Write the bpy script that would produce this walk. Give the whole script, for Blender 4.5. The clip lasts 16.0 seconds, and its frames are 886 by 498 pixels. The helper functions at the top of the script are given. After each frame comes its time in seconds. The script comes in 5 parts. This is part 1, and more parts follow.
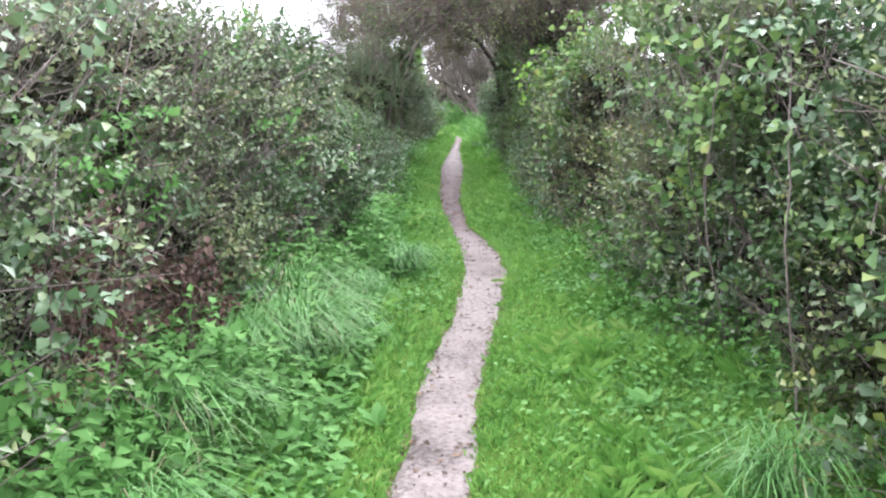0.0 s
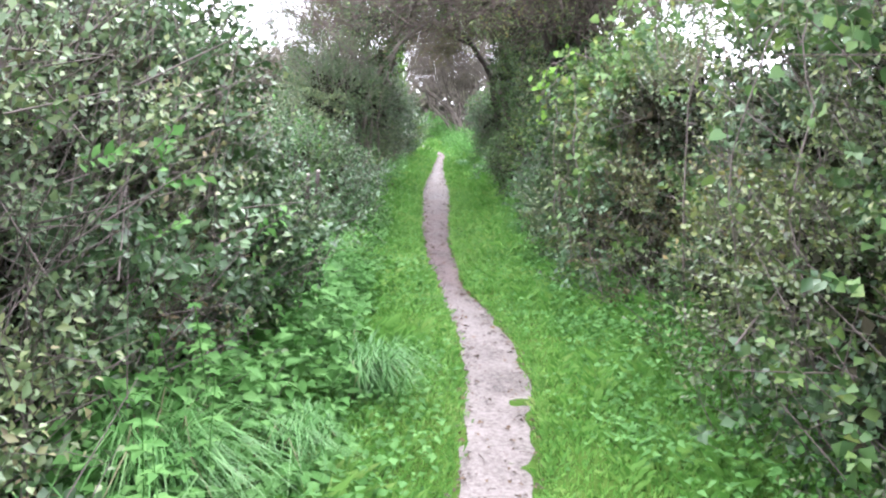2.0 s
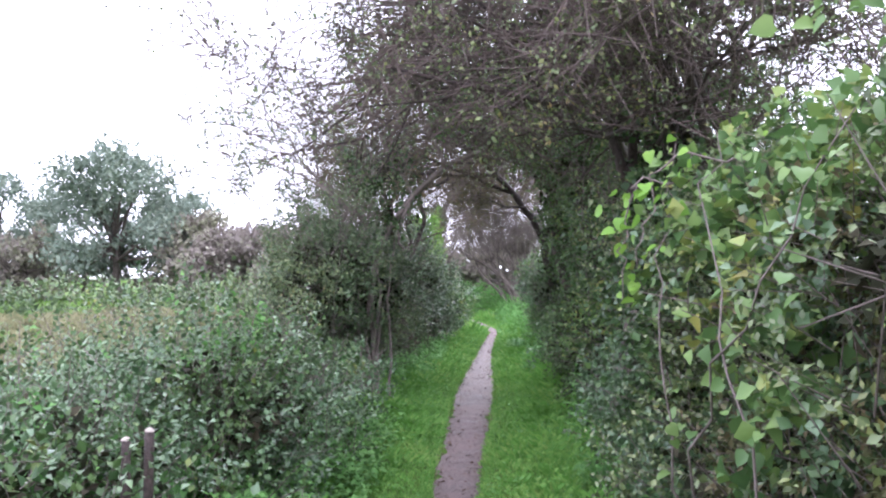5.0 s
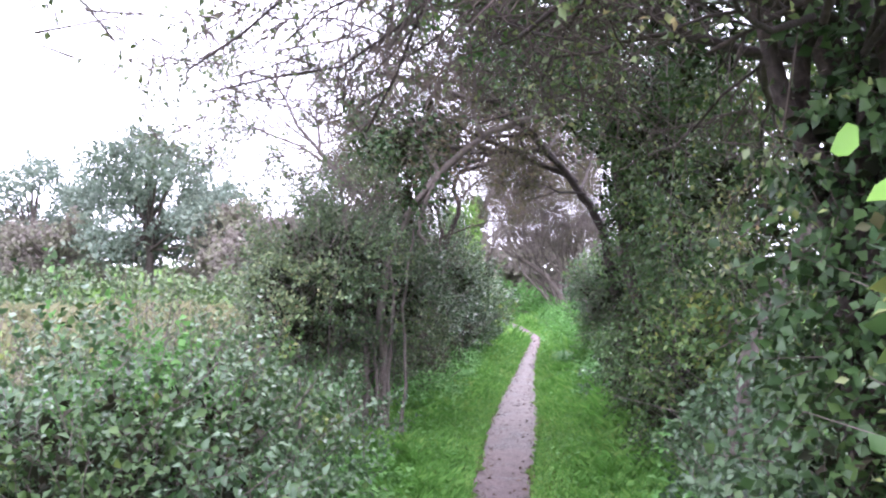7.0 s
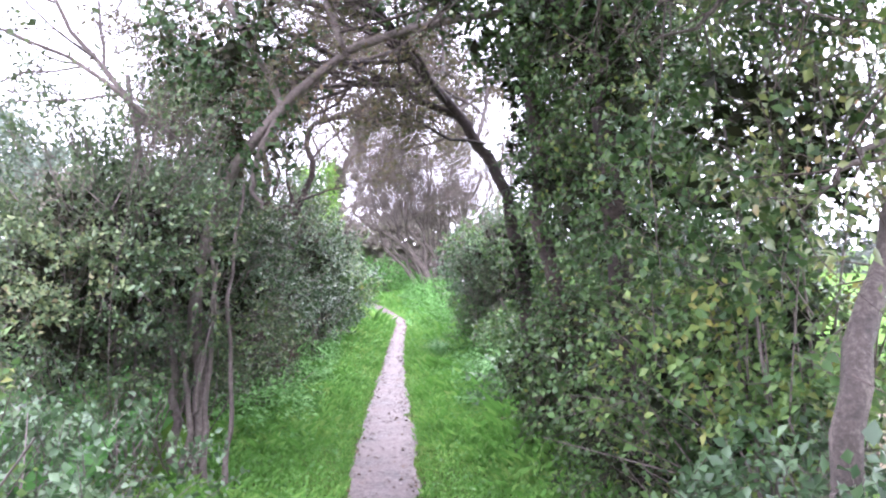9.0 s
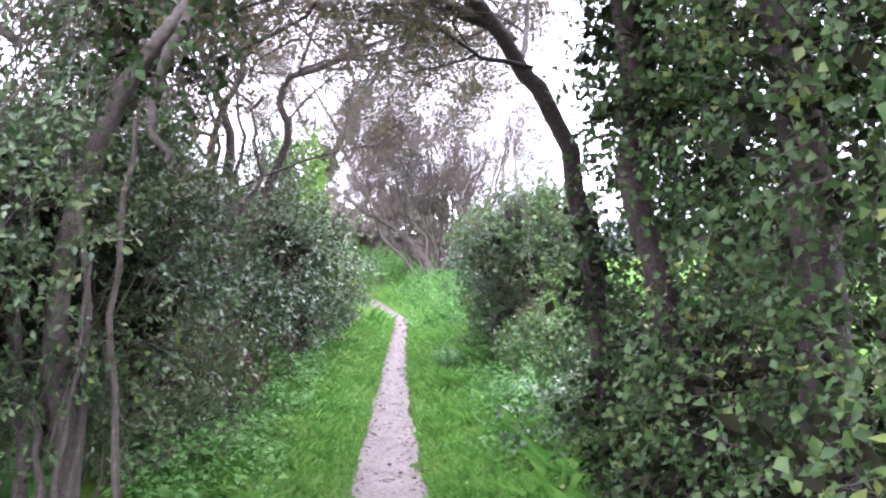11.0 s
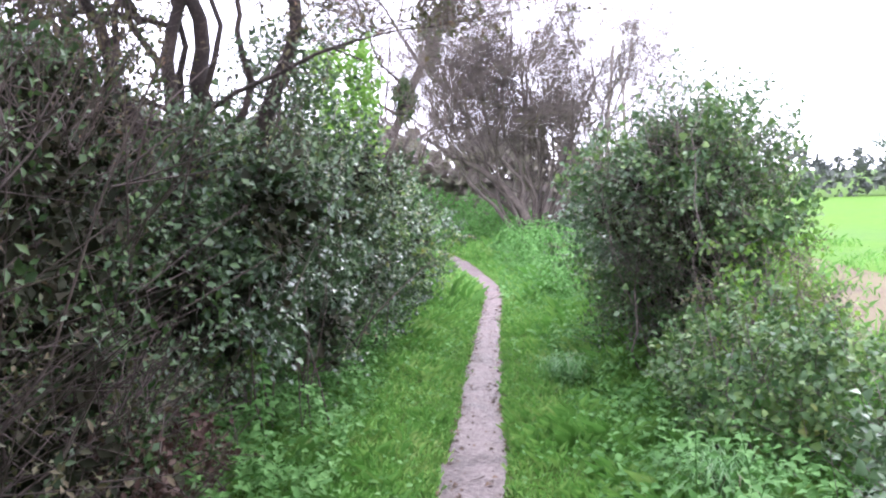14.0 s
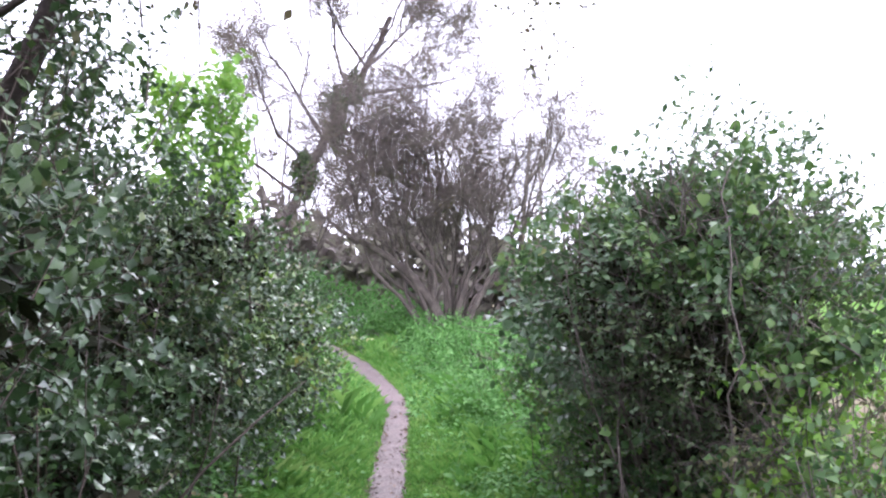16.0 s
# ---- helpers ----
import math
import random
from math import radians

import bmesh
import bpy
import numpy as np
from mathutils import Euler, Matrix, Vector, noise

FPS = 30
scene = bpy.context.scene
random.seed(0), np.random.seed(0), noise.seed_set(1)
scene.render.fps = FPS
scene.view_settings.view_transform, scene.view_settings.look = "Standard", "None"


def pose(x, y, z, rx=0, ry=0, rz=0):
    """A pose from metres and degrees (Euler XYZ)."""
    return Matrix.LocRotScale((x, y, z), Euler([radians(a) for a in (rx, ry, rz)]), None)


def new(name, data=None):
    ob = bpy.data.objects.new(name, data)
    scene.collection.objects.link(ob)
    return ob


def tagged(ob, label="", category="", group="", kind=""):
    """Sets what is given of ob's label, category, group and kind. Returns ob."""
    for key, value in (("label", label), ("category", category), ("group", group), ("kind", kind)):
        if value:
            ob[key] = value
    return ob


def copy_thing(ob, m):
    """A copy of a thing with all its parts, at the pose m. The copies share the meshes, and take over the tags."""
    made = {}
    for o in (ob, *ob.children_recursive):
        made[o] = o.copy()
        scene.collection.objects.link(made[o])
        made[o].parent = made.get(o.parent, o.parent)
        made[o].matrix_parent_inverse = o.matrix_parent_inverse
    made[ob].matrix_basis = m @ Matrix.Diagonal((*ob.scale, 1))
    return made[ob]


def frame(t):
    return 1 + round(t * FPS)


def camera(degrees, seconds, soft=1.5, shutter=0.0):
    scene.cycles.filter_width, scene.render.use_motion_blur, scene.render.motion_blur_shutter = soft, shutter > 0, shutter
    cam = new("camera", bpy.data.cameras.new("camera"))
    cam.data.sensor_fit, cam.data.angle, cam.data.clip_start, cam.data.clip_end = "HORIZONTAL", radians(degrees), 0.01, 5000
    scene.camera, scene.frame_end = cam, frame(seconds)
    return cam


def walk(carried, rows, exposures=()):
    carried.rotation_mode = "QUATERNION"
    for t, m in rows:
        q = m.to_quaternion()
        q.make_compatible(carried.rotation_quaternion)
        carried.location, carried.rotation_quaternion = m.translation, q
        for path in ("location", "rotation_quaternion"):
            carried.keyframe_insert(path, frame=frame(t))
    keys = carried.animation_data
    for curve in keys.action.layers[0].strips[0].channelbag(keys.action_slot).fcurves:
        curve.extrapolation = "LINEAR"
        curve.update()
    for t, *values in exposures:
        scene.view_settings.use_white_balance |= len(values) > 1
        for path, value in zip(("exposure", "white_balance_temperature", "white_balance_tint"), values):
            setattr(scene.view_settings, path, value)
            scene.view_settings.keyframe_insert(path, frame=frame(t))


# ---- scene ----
cam = camera(52.4, 16.0, soft=2.2)
METRES, EYE, TILT, LEAN, TURN = 20.0, 1.5, -9.9, 0.0, 0.0
ROWS = [
    (0.0, 0.0, 0.0, 0.0, 0.0, 0.0, -0.0),
    (0.5, -0.0027, 0.0351, 0.0052, 1.3, 0.06, -0.32),
    (1.0, -0.0038, 0.0688, 0.0109, 0.24, 0.33, -0.53),
    (1.5, -0.0045, 0.1039, 0.017, 1.08, 0.34, -1.08),
    (2.0, -0.0057, 0.1353, 0.0238, -1.7, 0.69, -1.92),
    (2.5, -0.0018, 0.1696, 0.0293, -4.18, 5.45, -0.6),
    (3.0, -0.0, 0.2045, 0.0354, -4.39, 6.0, -0.06),
    (3.5, 0.0061, 0.2382, 0.0411, -5.49, 5.88, 1.36),
    (4.0, 0.008, 0.2719, 0.0478, -1.78, 9.62, 0.66),
    (4.5, 0.013, 0.304, 0.053, -0.26, 11.8, 0.77),
    (5.0, 0.0168, 0.337, 0.0584, 2.78, 11.37, 0.49),
    (7.5, 0.0146, 0.4851, 0.0864, 5.19, 11.13, -1.41),
    (8.0, 0.0125, 0.5162, 0.091, 2.59, 11.41, -0.82),
    (8.5, 0.0094, 0.5463, 0.0969, 1.08, 11.85, -0.84),
    (9.0, 0.0076, 0.5758, 0.1024, -3.87, 9.58, -0.04),
    (11.5, 0.0078, 0.7237, 0.1254, -3.83, 8.89, 0.69),
    (12.0, 0.0078, 0.7534, 0.1312, -2.7, 10.67, -0.21),
    (12.5, 0.0104, 0.7804, 0.1364, -1.96, 11.73, -0.78),
    (13.0, 0.0134, 0.8092, 0.1411, 0.69, 10.79, -0.51),
    (13.5, 0.0132, 0.8366, 0.1461, 0.58, 5.72, 0.58),
    (14.0, 0.0148, 0.8662, 0.1507, 2.14, 5.47, 1.13),
    (14.5, 0.016, 0.8949, 0.1546, 2.04, 6.19, -0.1),
    (15.0, 0.0172, 0.9246, 0.1592, -1.22, 6.22, 0.07),
    (15.5, 0.0147, 0.9531, 0.164, -1.26, 9.04, -0.78),
    (16.0, 0.0163, 0.9822, 0.1675, -4.06, 11.23, 0.18),
]
STOPS = [(0.0, 1.15), (2.5, 1.45), (3.5, 1.4), (4.3, 1.15), (5.0, 0.9), (7.5, 1.4), (8.5, 1.6), (9.0, 1.7), (11.5, 1.25), (12.0, 0.8), (12.5, 0.25), (13.0, -0.1), (13.5, 0.6), (14.0, 1.15), (14.5, 1.4), (15.2, 1.45), (16.0, 0.8)]
EXPOSURES = [(t, stops, 6100 if t < 2 else 6000 if t < 4 else 5780 if t < 10 else 5850, 16 if t < 4 else 23 if t < 6 else 28 if t < 10 else 24) for t, stops in STOPS]
walk(cam, [(t, pose(0, 0, EYE, TILT, LEAN, TURN) @ pose(METRES * x, METRES * y, METRES * z, 90 + pitch, roll, yaw)) for t, x, y, z, yaw, pitch, roll in ROWS], EXPOSURES)

# ---------------------------------------------------------------- light
world = bpy.data.worlds.new("overcast_world")
scene.world = world
world.use_nodes = True
wn, wl = world.node_tree.nodes, world.node_tree.links
wn.clear()
sky = wn.new("ShaderNodeTexSky")
sky.sky_type, sky.sun_disc = "NISHITA", False
sky.sun_elevation, sky.sun_rotation = radians(48), radians(200)
sky.air_density, sky.dust_density, sky.ozone_density = 1.0, 4.0, 1.0
cloud = wn.new("ShaderNodeMix")
cloud.data_type = "RGBA"
cloud.inputs[0].default_value = 0.88
cloud.inputs[7].default_value = (16.0, 15.9, 16.6, 1)
back = wn.new("ShaderNodeBackground")
back.inputs[1].default_value = 0.15
wout = wn.new("ShaderNodeOutputWorld")
wl.new(sky.outputs[0], cloud.inputs[6])
wl.new(cloud.outputs[2], back.inputs[0])
wl.new(back.outputs[0], wout.inputs[0])

sun_data = bpy.data.lights.new("sun", "SUN")
sun_data.energy, sun_data.angle, sun_data.color = 1.5, radians(35), (1.0, 0.97, 0.92)
sun = new("sun", sun_data)
sun.rotation_euler = (radians(42), 0, radians(160))

# ---------------------------------------------------------------- materials
RNG = np.random.default_rng(7)


def node_material(name):
    m = bpy.data.materials.new(name)
    m.use_nodes = True
    return m, m.node_tree.nodes, m.node_tree.links, m.node_tree.nodes["Principled BSDF"]


def ramp_node(nodes, stops):
    r = nodes.new("ShaderNodeValToRGB")
    r.color_ramp.elements[0].position, r.color_ramp.elements[0].color = stops[0][0], (*stops[0][1], 1)
    r.color_ramp.elements[1].position, r.color_ramp.elements[1].color = stops[-1][0], (*stops[-1][1], 1)
    for p, c in stops[1:-1]:
        r.color_ramp.elements.new(p).color = (*c, 1)
    return r


def noise_node(nodes, links, scale, detail=4.0, rough=0.55):
    geo = nodes.new("ShaderNodeNewGeometry")
    n = nodes.new("ShaderNodeTexNoise")
    n.inputs["Scale"].default_value, n.inputs["Detail"].default_value, n.inputs["Roughness"].default_value = scale, detail, rough
    links.new(geo.outputs["Position"], n.inputs["Vector"])
    return n


def leaf_material(name, stops, rough=0.45, through_light=0.3, patch=1.6, gloss=0.4):
    """Leaves: each its own tint, larger patches of fresher and older growth, light through the blade."""
    m, nodes, links, bsdf = node_material(name)
    geo = nodes.new("ShaderNodeNewGeometry")
    big = noise_node(nodes, links, patch, 3.0)
    mul = nodes.new("ShaderNodeMath")
    mul.operation, mul.inputs[1].default_value = "MULTIPLY", 0.55
    links.new(geo.outputs["Random Per Island"], mul.inputs[0])
    add = nodes.new("ShaderNodeMath")
    add.operation, add.inputs[1].default_value = "MULTIPLY_ADD", 0.9
    links.new(big.outputs["Fac"], add.inputs[0])
    links.new(mul.outputs[0], add.inputs[2])
    own = nodes.new("ShaderNodeObjectInfo")
    ownm = nodes.new("ShaderNodeMath")
    ownm.operation, ownm.inputs[1].default_value = "MULTIPLY_ADD", 0.22
    links.new(own.outputs["Random"], ownm.inputs[0])
    links.new(add.outputs[0], ownm.inputs[2])
    off = nodes.new("ShaderNodeMath")
    off.operation, off.inputs[1].default_value = "SUBTRACT", 0.33
    links.new(ownm.outputs[0], off.inputs[0])
    r = ramp_node(nodes, stops)
    links.new(off.outputs[0], r.inputs[0])
    links.new(r.outputs[0], bsdf.inputs["Base Color"])
    fine = noise_node(nodes, links, 90.0, 2.0)
    rr = nodes.new("ShaderNodeMapRange")
    rr.inputs["To Min"].default_value, rr.inputs["To Max"].default_value = rough - 0.12, rough + 0.15
    links.new(fine.outputs["Fac"], rr.inputs["Value"])
    links.new(rr.outputs[0], bsdf.inputs["Roughness"])
    bsdf.inputs["Specular IOR Level"].default_value = gloss
    tr = nodes.new("ShaderNodeBsdfTranslucent")
    links.new(r.outputs[0], tr.inputs["Color"])
    mix = nodes.new("ShaderNodeMixShader")
    mix.inputs[0].default_value = through_light
    links.new(bsdf.outputs[0], mix.inputs[1])
    links.new(tr.outputs[0], mix.inputs[2])
    links.new(mix.outputs[0], nodes["Material Output"].inputs[0])
    return m


def surface_material(name, stops, scale, fine_scale, rough=(0.7, 0.95), bump=0.3, bump_scale=None, dist=0.02, gloss=0.5):
    m, nodes, links, bsdf = node_material(name)
    bsdf.inputs["Specular IOR Level"].default_value = gloss
    a = noise_node(nodes, links, scale, 5.0, 0.6)
    b = noise_node(nodes, links, fine_scale, 4.0, 0.65)
    mixv = nodes.new("ShaderNodeMath")
    mixv.operation, mixv.inputs[1].default_value = "MULTIPLY_ADD", 0.5
    half = nodes.new("ShaderNodeMath")
    half.operation, half.inputs[1].default_value = "MULTIPLY", 0.5
    links.new(b.outputs["Fac"], half.inputs[0])
    links.new(a.outputs["Fac"], mixv.inputs[0])
    links.new(half.outputs[0], mixv.inputs[2])
    r = ramp_node(nodes, stops)
    links.new(mixv.outputs[0], r.inputs[0])
    links.new(r.outputs[0], bsdf.inputs["Base Color"])
    rr = nodes.new("ShaderNodeMapRange")
    rr.inputs["From Min"].default_value, rr.inputs["From Max"].default_value = 0.35, 0.65
    rr.inputs["To Min"].default_value, rr.inputs["To Max"].default_value = rough
    links.new(a.outputs["Fac"], rr.inputs["Value"])
    links.new(rr.outputs[0], bsdf.inputs["Roughness"])
    bm = nodes.new("ShaderNodeBump")
    bm.inputs["Strength"].default_value, bm.inputs["Distance"].default_value = bump, dist
    links.new((noise_node(nodes, links, bump_scale, 5.0, 0.7) if bump_scale else b).outputs["Fac"], bm.inputs["Height"])
    links.new(bm.outputs[0], bsdf.inputs["Normal"])
    return m


M_SOIL = surface_material("grassy_soil", [(0.3, (0.035, 0.06, 0.015)), (0.5, (0.06, 0.12, 0.02)), (0.7, (0.10, 0.15, 0.035))], 1.4, 30.0, bump=0.5, gloss=0.03)
M_PATH = surface_material("trodden_earth", [(0.37, (0.055, 0.044, 0.04)), (0.43, (0.14, 0.115, 0.105)), (0.51, (0.225, 0.192, 0.178)), (0.6, (0.30, 0.262, 0.245))], 2.3, 38.0, rough=(0.4, 0.8), bump=0.8, bump_scale=45.0, dist=0.02, gloss=0.35)
M_EDGE = surface_material("dark_edge_soil", [(0.34, (0.035, 0.032, 0.02)), (0.5, (0.07, 0.065, 0.04)), (0.66, (0.10, 0.12, 0.05))], 3.0, 40.0, bump=0.6, bump_scale=55.0, dist=0.015, gloss=0.03)


def darker_stretch(m):
    """Multiplies a darker tint into the path's middle stretch and far end."""
    nodes, links = m.node_tree.nodes, m.node_tree.links
    bsdf = nodes["Principled BSDF"]
    link = bsdf.inputs["Base Color"].links[0]
    src = link.from_socket
    geo = nodes.new("ShaderNodeNewGeometry")
    sep = nodes.new("ShaderNodeSeparateXYZ")
    links.new(geo.outputs["Position"], sep.inputs[0])
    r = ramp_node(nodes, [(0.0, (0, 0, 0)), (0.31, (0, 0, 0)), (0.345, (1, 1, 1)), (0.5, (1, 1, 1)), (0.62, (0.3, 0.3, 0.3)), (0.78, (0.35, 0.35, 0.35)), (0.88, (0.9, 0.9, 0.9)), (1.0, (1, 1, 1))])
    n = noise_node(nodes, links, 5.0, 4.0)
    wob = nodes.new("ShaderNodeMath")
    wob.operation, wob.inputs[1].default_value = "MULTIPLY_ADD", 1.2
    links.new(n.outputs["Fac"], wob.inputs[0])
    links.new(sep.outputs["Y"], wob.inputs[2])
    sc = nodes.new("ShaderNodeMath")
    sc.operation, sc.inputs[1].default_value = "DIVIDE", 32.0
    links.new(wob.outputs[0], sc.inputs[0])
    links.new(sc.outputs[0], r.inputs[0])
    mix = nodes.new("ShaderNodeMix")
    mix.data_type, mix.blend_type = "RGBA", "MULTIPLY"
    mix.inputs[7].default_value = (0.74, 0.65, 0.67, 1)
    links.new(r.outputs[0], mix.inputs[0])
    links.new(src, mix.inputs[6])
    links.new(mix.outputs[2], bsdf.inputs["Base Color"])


darker_stretch(M_PATH)
M_PASTURE = surface_material("dry_pasture", [(0.32, (0.10, 0.13, 0.05)), (0.5, (0.15, 0.165, 0.075)), (0.68, (0.21, 0.19, 0.11))], 0.35, 9.0, bump=0.4, gloss=0.03)
M_CROP = surface_material("young_crop", [(0.32, (0.055, 0.13, 0.018)), (0.5, (0.08, 0.17, 0.024)), (0.68, (0.115, 0.19, 0.04))], 0.2, 6.0, bump=0.4, gloss=0.03)
M_STUBBLE = surface_material("stubble_soil", [(0.34, (0.07, 0.056, 0.04)), (0.5, (0.16, 0.13, 0.09)), (0.66, (0.15, 0.165, 0.075))], 0.9, 14.0, bump=0.6, gloss=0.03)
M_BARK = surface_material("grey_brown_bark", [(0.34, (0.035, 0.028, 0.024)), (0.5, (0.09, 0.072, 0.062)), (0.64, (0.2, 0.17, 0.145))], 6.0, 60.0, bump=0.8, dist=0.01)
M_RBARK = surface_material("reddish_bark", [(0.34, (0.02, 0.014, 0.012)), (0.5, (0.048, 0.034, 0.03)), (0.64, (0.11, 0.083, 0.073))], 5.0, 50.0, bump=0.8, dist=0.01)
M_TWIG = surface_material("twig_bark", [(0.3, (0.075, 0.06, 0.052)), (0.5, (0.15, 0.122, 0.11)), (0.7, (0.29, 0.245, 0.225))], 3.0, 40.0, bump=0.3)
M_BTWIG = surface_material("brown_twig", [(0.3, (0.085, 0.066, 0.058)), (0.5, (0.165, 0.13, 0.115)), (0.7, (0.28, 0.23, 0.205))], 3.0, 40.0, bump=0.3, gloss=0.2)
M_DTWIG = surface_material("dark_twig", [(0.3, (0.045, 0.03, 0.026)), (0.5, (0.10, 0.075, 0.065)), (0.7, (0.17, 0.13, 0.11))], 3.0, 40.0, bump=0.3)
M_DEAD = surface_material("dead_wood", [(0.3, (0.22, 0.18, 0.15)), (0.5, (0.36, 0.31, 0.27)), (0.7, (0.5, 0.45, 0.40))], 8.0, 70.0, bump=0.6, dist=0.006)

M_GRASS = leaf_material("grass_blade", [(0.1, (0.08, 0.21, 0.03)), (0.45, (0.132, 0.31, 0.062)), (0.75, (0.215, 0.40, 0.09)), (0.97, (0.36, 0.46, 0.16))], 0.5, 0.3, 1.1, 0.3)
M_LONG = leaf_material("long_grass_blade", [(0.1, (0.06, 0.18, 0.04)), (0.5, (0.115, 0.29, 0.075)), (0.9, (0.22, 0.38, 0.15))], 0.42, 0.3, 2.0, 0.4)
M_DRYGRASS = leaf_material("dry_grass_blade", [(0.1, (0.13, 0.14, 0.07)), (0.5, (0.20, 0.20, 0.105)), (0.9, (0.30, 0.28, 0.165))], 0.5, 0.25, 2.0, 0.3)
M_HERB = leaf_material("herb_leaf", [(0.1, (0.055, 0.15, 0.03)), (0.5, (0.108, 0.255, 0.066)), (0.9, (0.19, 0.37, 0.115))], 0.6, 0.28, 1.5, 0.15)
M_HAW = leaf_material("hedge_leaf", [(0.1, (0.055, 0.09, 0.045)), (0.4, (0.10, 0.155, 0.07)), (0.65, (0.155, 0.215, 0.095)), (0.85, (0.22, 0.26, 0.11)), (0.98, (0.27, 0.19, 0.11))], 0.42, 0.14, 1.3, 0.45)
M_OLIVE = leaf_material("olive_hedge_leaf", [(0.1, (0.05, 0.08, 0.032)), (0.4, (0.10, 0.145, 0.052)), (0.65, (0.155, 0.205, 0.075)), (0.85, (0.23, 0.26, 0.085)), (0.98, (0.30, 0.19, 0.08))], 0.38, 0.14, 1.1, 0.6)
M_IVY = leaf_material("ivy_leaf", [(0.1, (0.028, 0.06, 0.022)), (0.5, (0.055, 0.11, 0.035)), (0.85, (0.10, 0.165, 0.05)), (0.99, (0.22, 0.25, 0.06))], 0.4, 0.08, 2.0, 0.3)
M_BRAMBLE = leaf_material("bramble_leaf", [(0.1, (0.04, 0.085, 0.035)), (0.5, (0.10, 0.18, 0.08)), (0.85, (0.19, 0.28, 0.14)), (0.99, (0.27, 0.35, 0.13))], 0.36, 0.12, 1.6, 0.55)
M_HOLLY = leaf_material("evergreen_leaf", [(0.1, (0.03, 0.065, 0.028)), (0.5, (0.06, 0.115, 0.045)), (0.85, (0.11, 0.18, 0.06)), (0.99, (0.2, 0.27, 0.07))], 0.3, 0.08, 1.8, 0.6)
M_LIME = leaf_material("lime_leaf", [(0.1, (0.12, 0.25, 0.04)), (0.5, (0.18, 0.36, 0.055)), (0.9, (0.29, 0.44, 0.08))], 0.45, 0.4, 2.0, 0.35)
M_VINE = leaf_material("vine_leaf", [(0.1, (0.05, 0.11, 0.042)), (0.45, (0.10, 0.19, 0.058)), (0.75, (0.175, 0.27, 0.075)), (0.99, (0.33, 0.31, 0.08))], 0.45, 0.25, 3.0, 0.35)
M_SPARSE = leaf_material("autumn_leaf", [(0.1, (0.06, 0.06, 0.03)), (0.45, (0.11, 0.115, 0.05)), (0.75, (0.17, 0.13, 0.075)), (0.97, (0.25, 0.14, 0.09))], 0.5, 0.25, 1.5, 0.3)
# Distance haze is mixed into this green, making it paler and greyer.
M_FAR_HAZED = leaf_material("hazed_tree_leaf", [(0.1, (0.13, 0.172, 0.135)), (0.5, (0.2, 0.25, 0.195)), (0.9, (0.29, 0.335, 0.25))], 0.6, 0.2, 0.25, 0.2)
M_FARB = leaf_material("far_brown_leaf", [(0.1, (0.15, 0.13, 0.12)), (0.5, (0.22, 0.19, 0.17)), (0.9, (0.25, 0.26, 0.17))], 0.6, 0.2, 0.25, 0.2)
# Far hedge green, greyed in the colour itself to paint haze.
M_HAZE = leaf_material("hazed_hedge_leaf", [(0.1, (0.09, 0.10, 0.095)), (0.5, (0.13, 0.145, 0.13)), (0.9, (0.17, 0.185, 0.16))], 0.8, 0.05, 0.25, 0.05)
# Near-black: the deep shade inside bushes and ivy is put into this colour.
M_INNER_SHADE = leaf_material("shade_inner_leaf", [(0.1, (0.015, 0.018, 0.01)), (0.5, (0.03, 0.034, 0.018)), (0.9, (0.05, 0.042, 0.025))], 0.7, 0.03, 2.0, 0.15)
M_DRY = leaf_material("fallen_leaf", [(0.1, (0.035, 0.025, 0.018)), (0.5, (0.09, 0.058, 0.04)), (0.9, (0.22, 0.14, 0.08))], 0.6, 0.1, 6.0, 0.3)

# ---------------------------------------------------------------- mesh tools


def unit(v):
    return v / np.maximum(np.linalg.norm(v, axis=-1, keepdims=True), 1e-9)


def wave(p, rng, freq, k=7):
    """A soft random field over points p, about -1 to 1."""
    out = 0
    for _ in range(k):
        w = rng.normal(size=3) * freq
        out = out + np.sin(p @ w + rng.uniform(0, 6.28))
    return out / (k ** 0.5 * 1.1)


def mesh_of(name, verts, faces):
    """A mesh from an (n, 3) array and an (m, k) array of corners."""
    me = bpy.data.meshes.new(name)
    n, (m, k) = len(verts), faces.shape
    me.vertices.add(n)
    me.vertices.foreach_set("co", np.ascontiguousarray(verts, dtype=np.float32).ravel())
    me.loops.add(m * k)
    me.loops.foreach_set("vertex_index", np.ascontiguousarray(faces, dtype=np.int32).ravel())
    me.polygons.add(m)
    me.polygons.foreach_set("loop_start", np.arange(0, m * k, k, dtype=np.int32))
    me.update(calc_edges=True)
    return me


def part_mesh(name, me, material, parent=None, label="", kind=""):
    me.materials.append(material)
    ob = new(name, me)
    ob.parent = parent
    return tagged(ob, label, kind=kind)


def thing(name, label, category, group="", at=(0, 0, 0), kind=""):
    ob = new(name)
    ob.location = at
    ob.empty_display_size = 0.1
    return tagged(ob, label, category, group, kind)


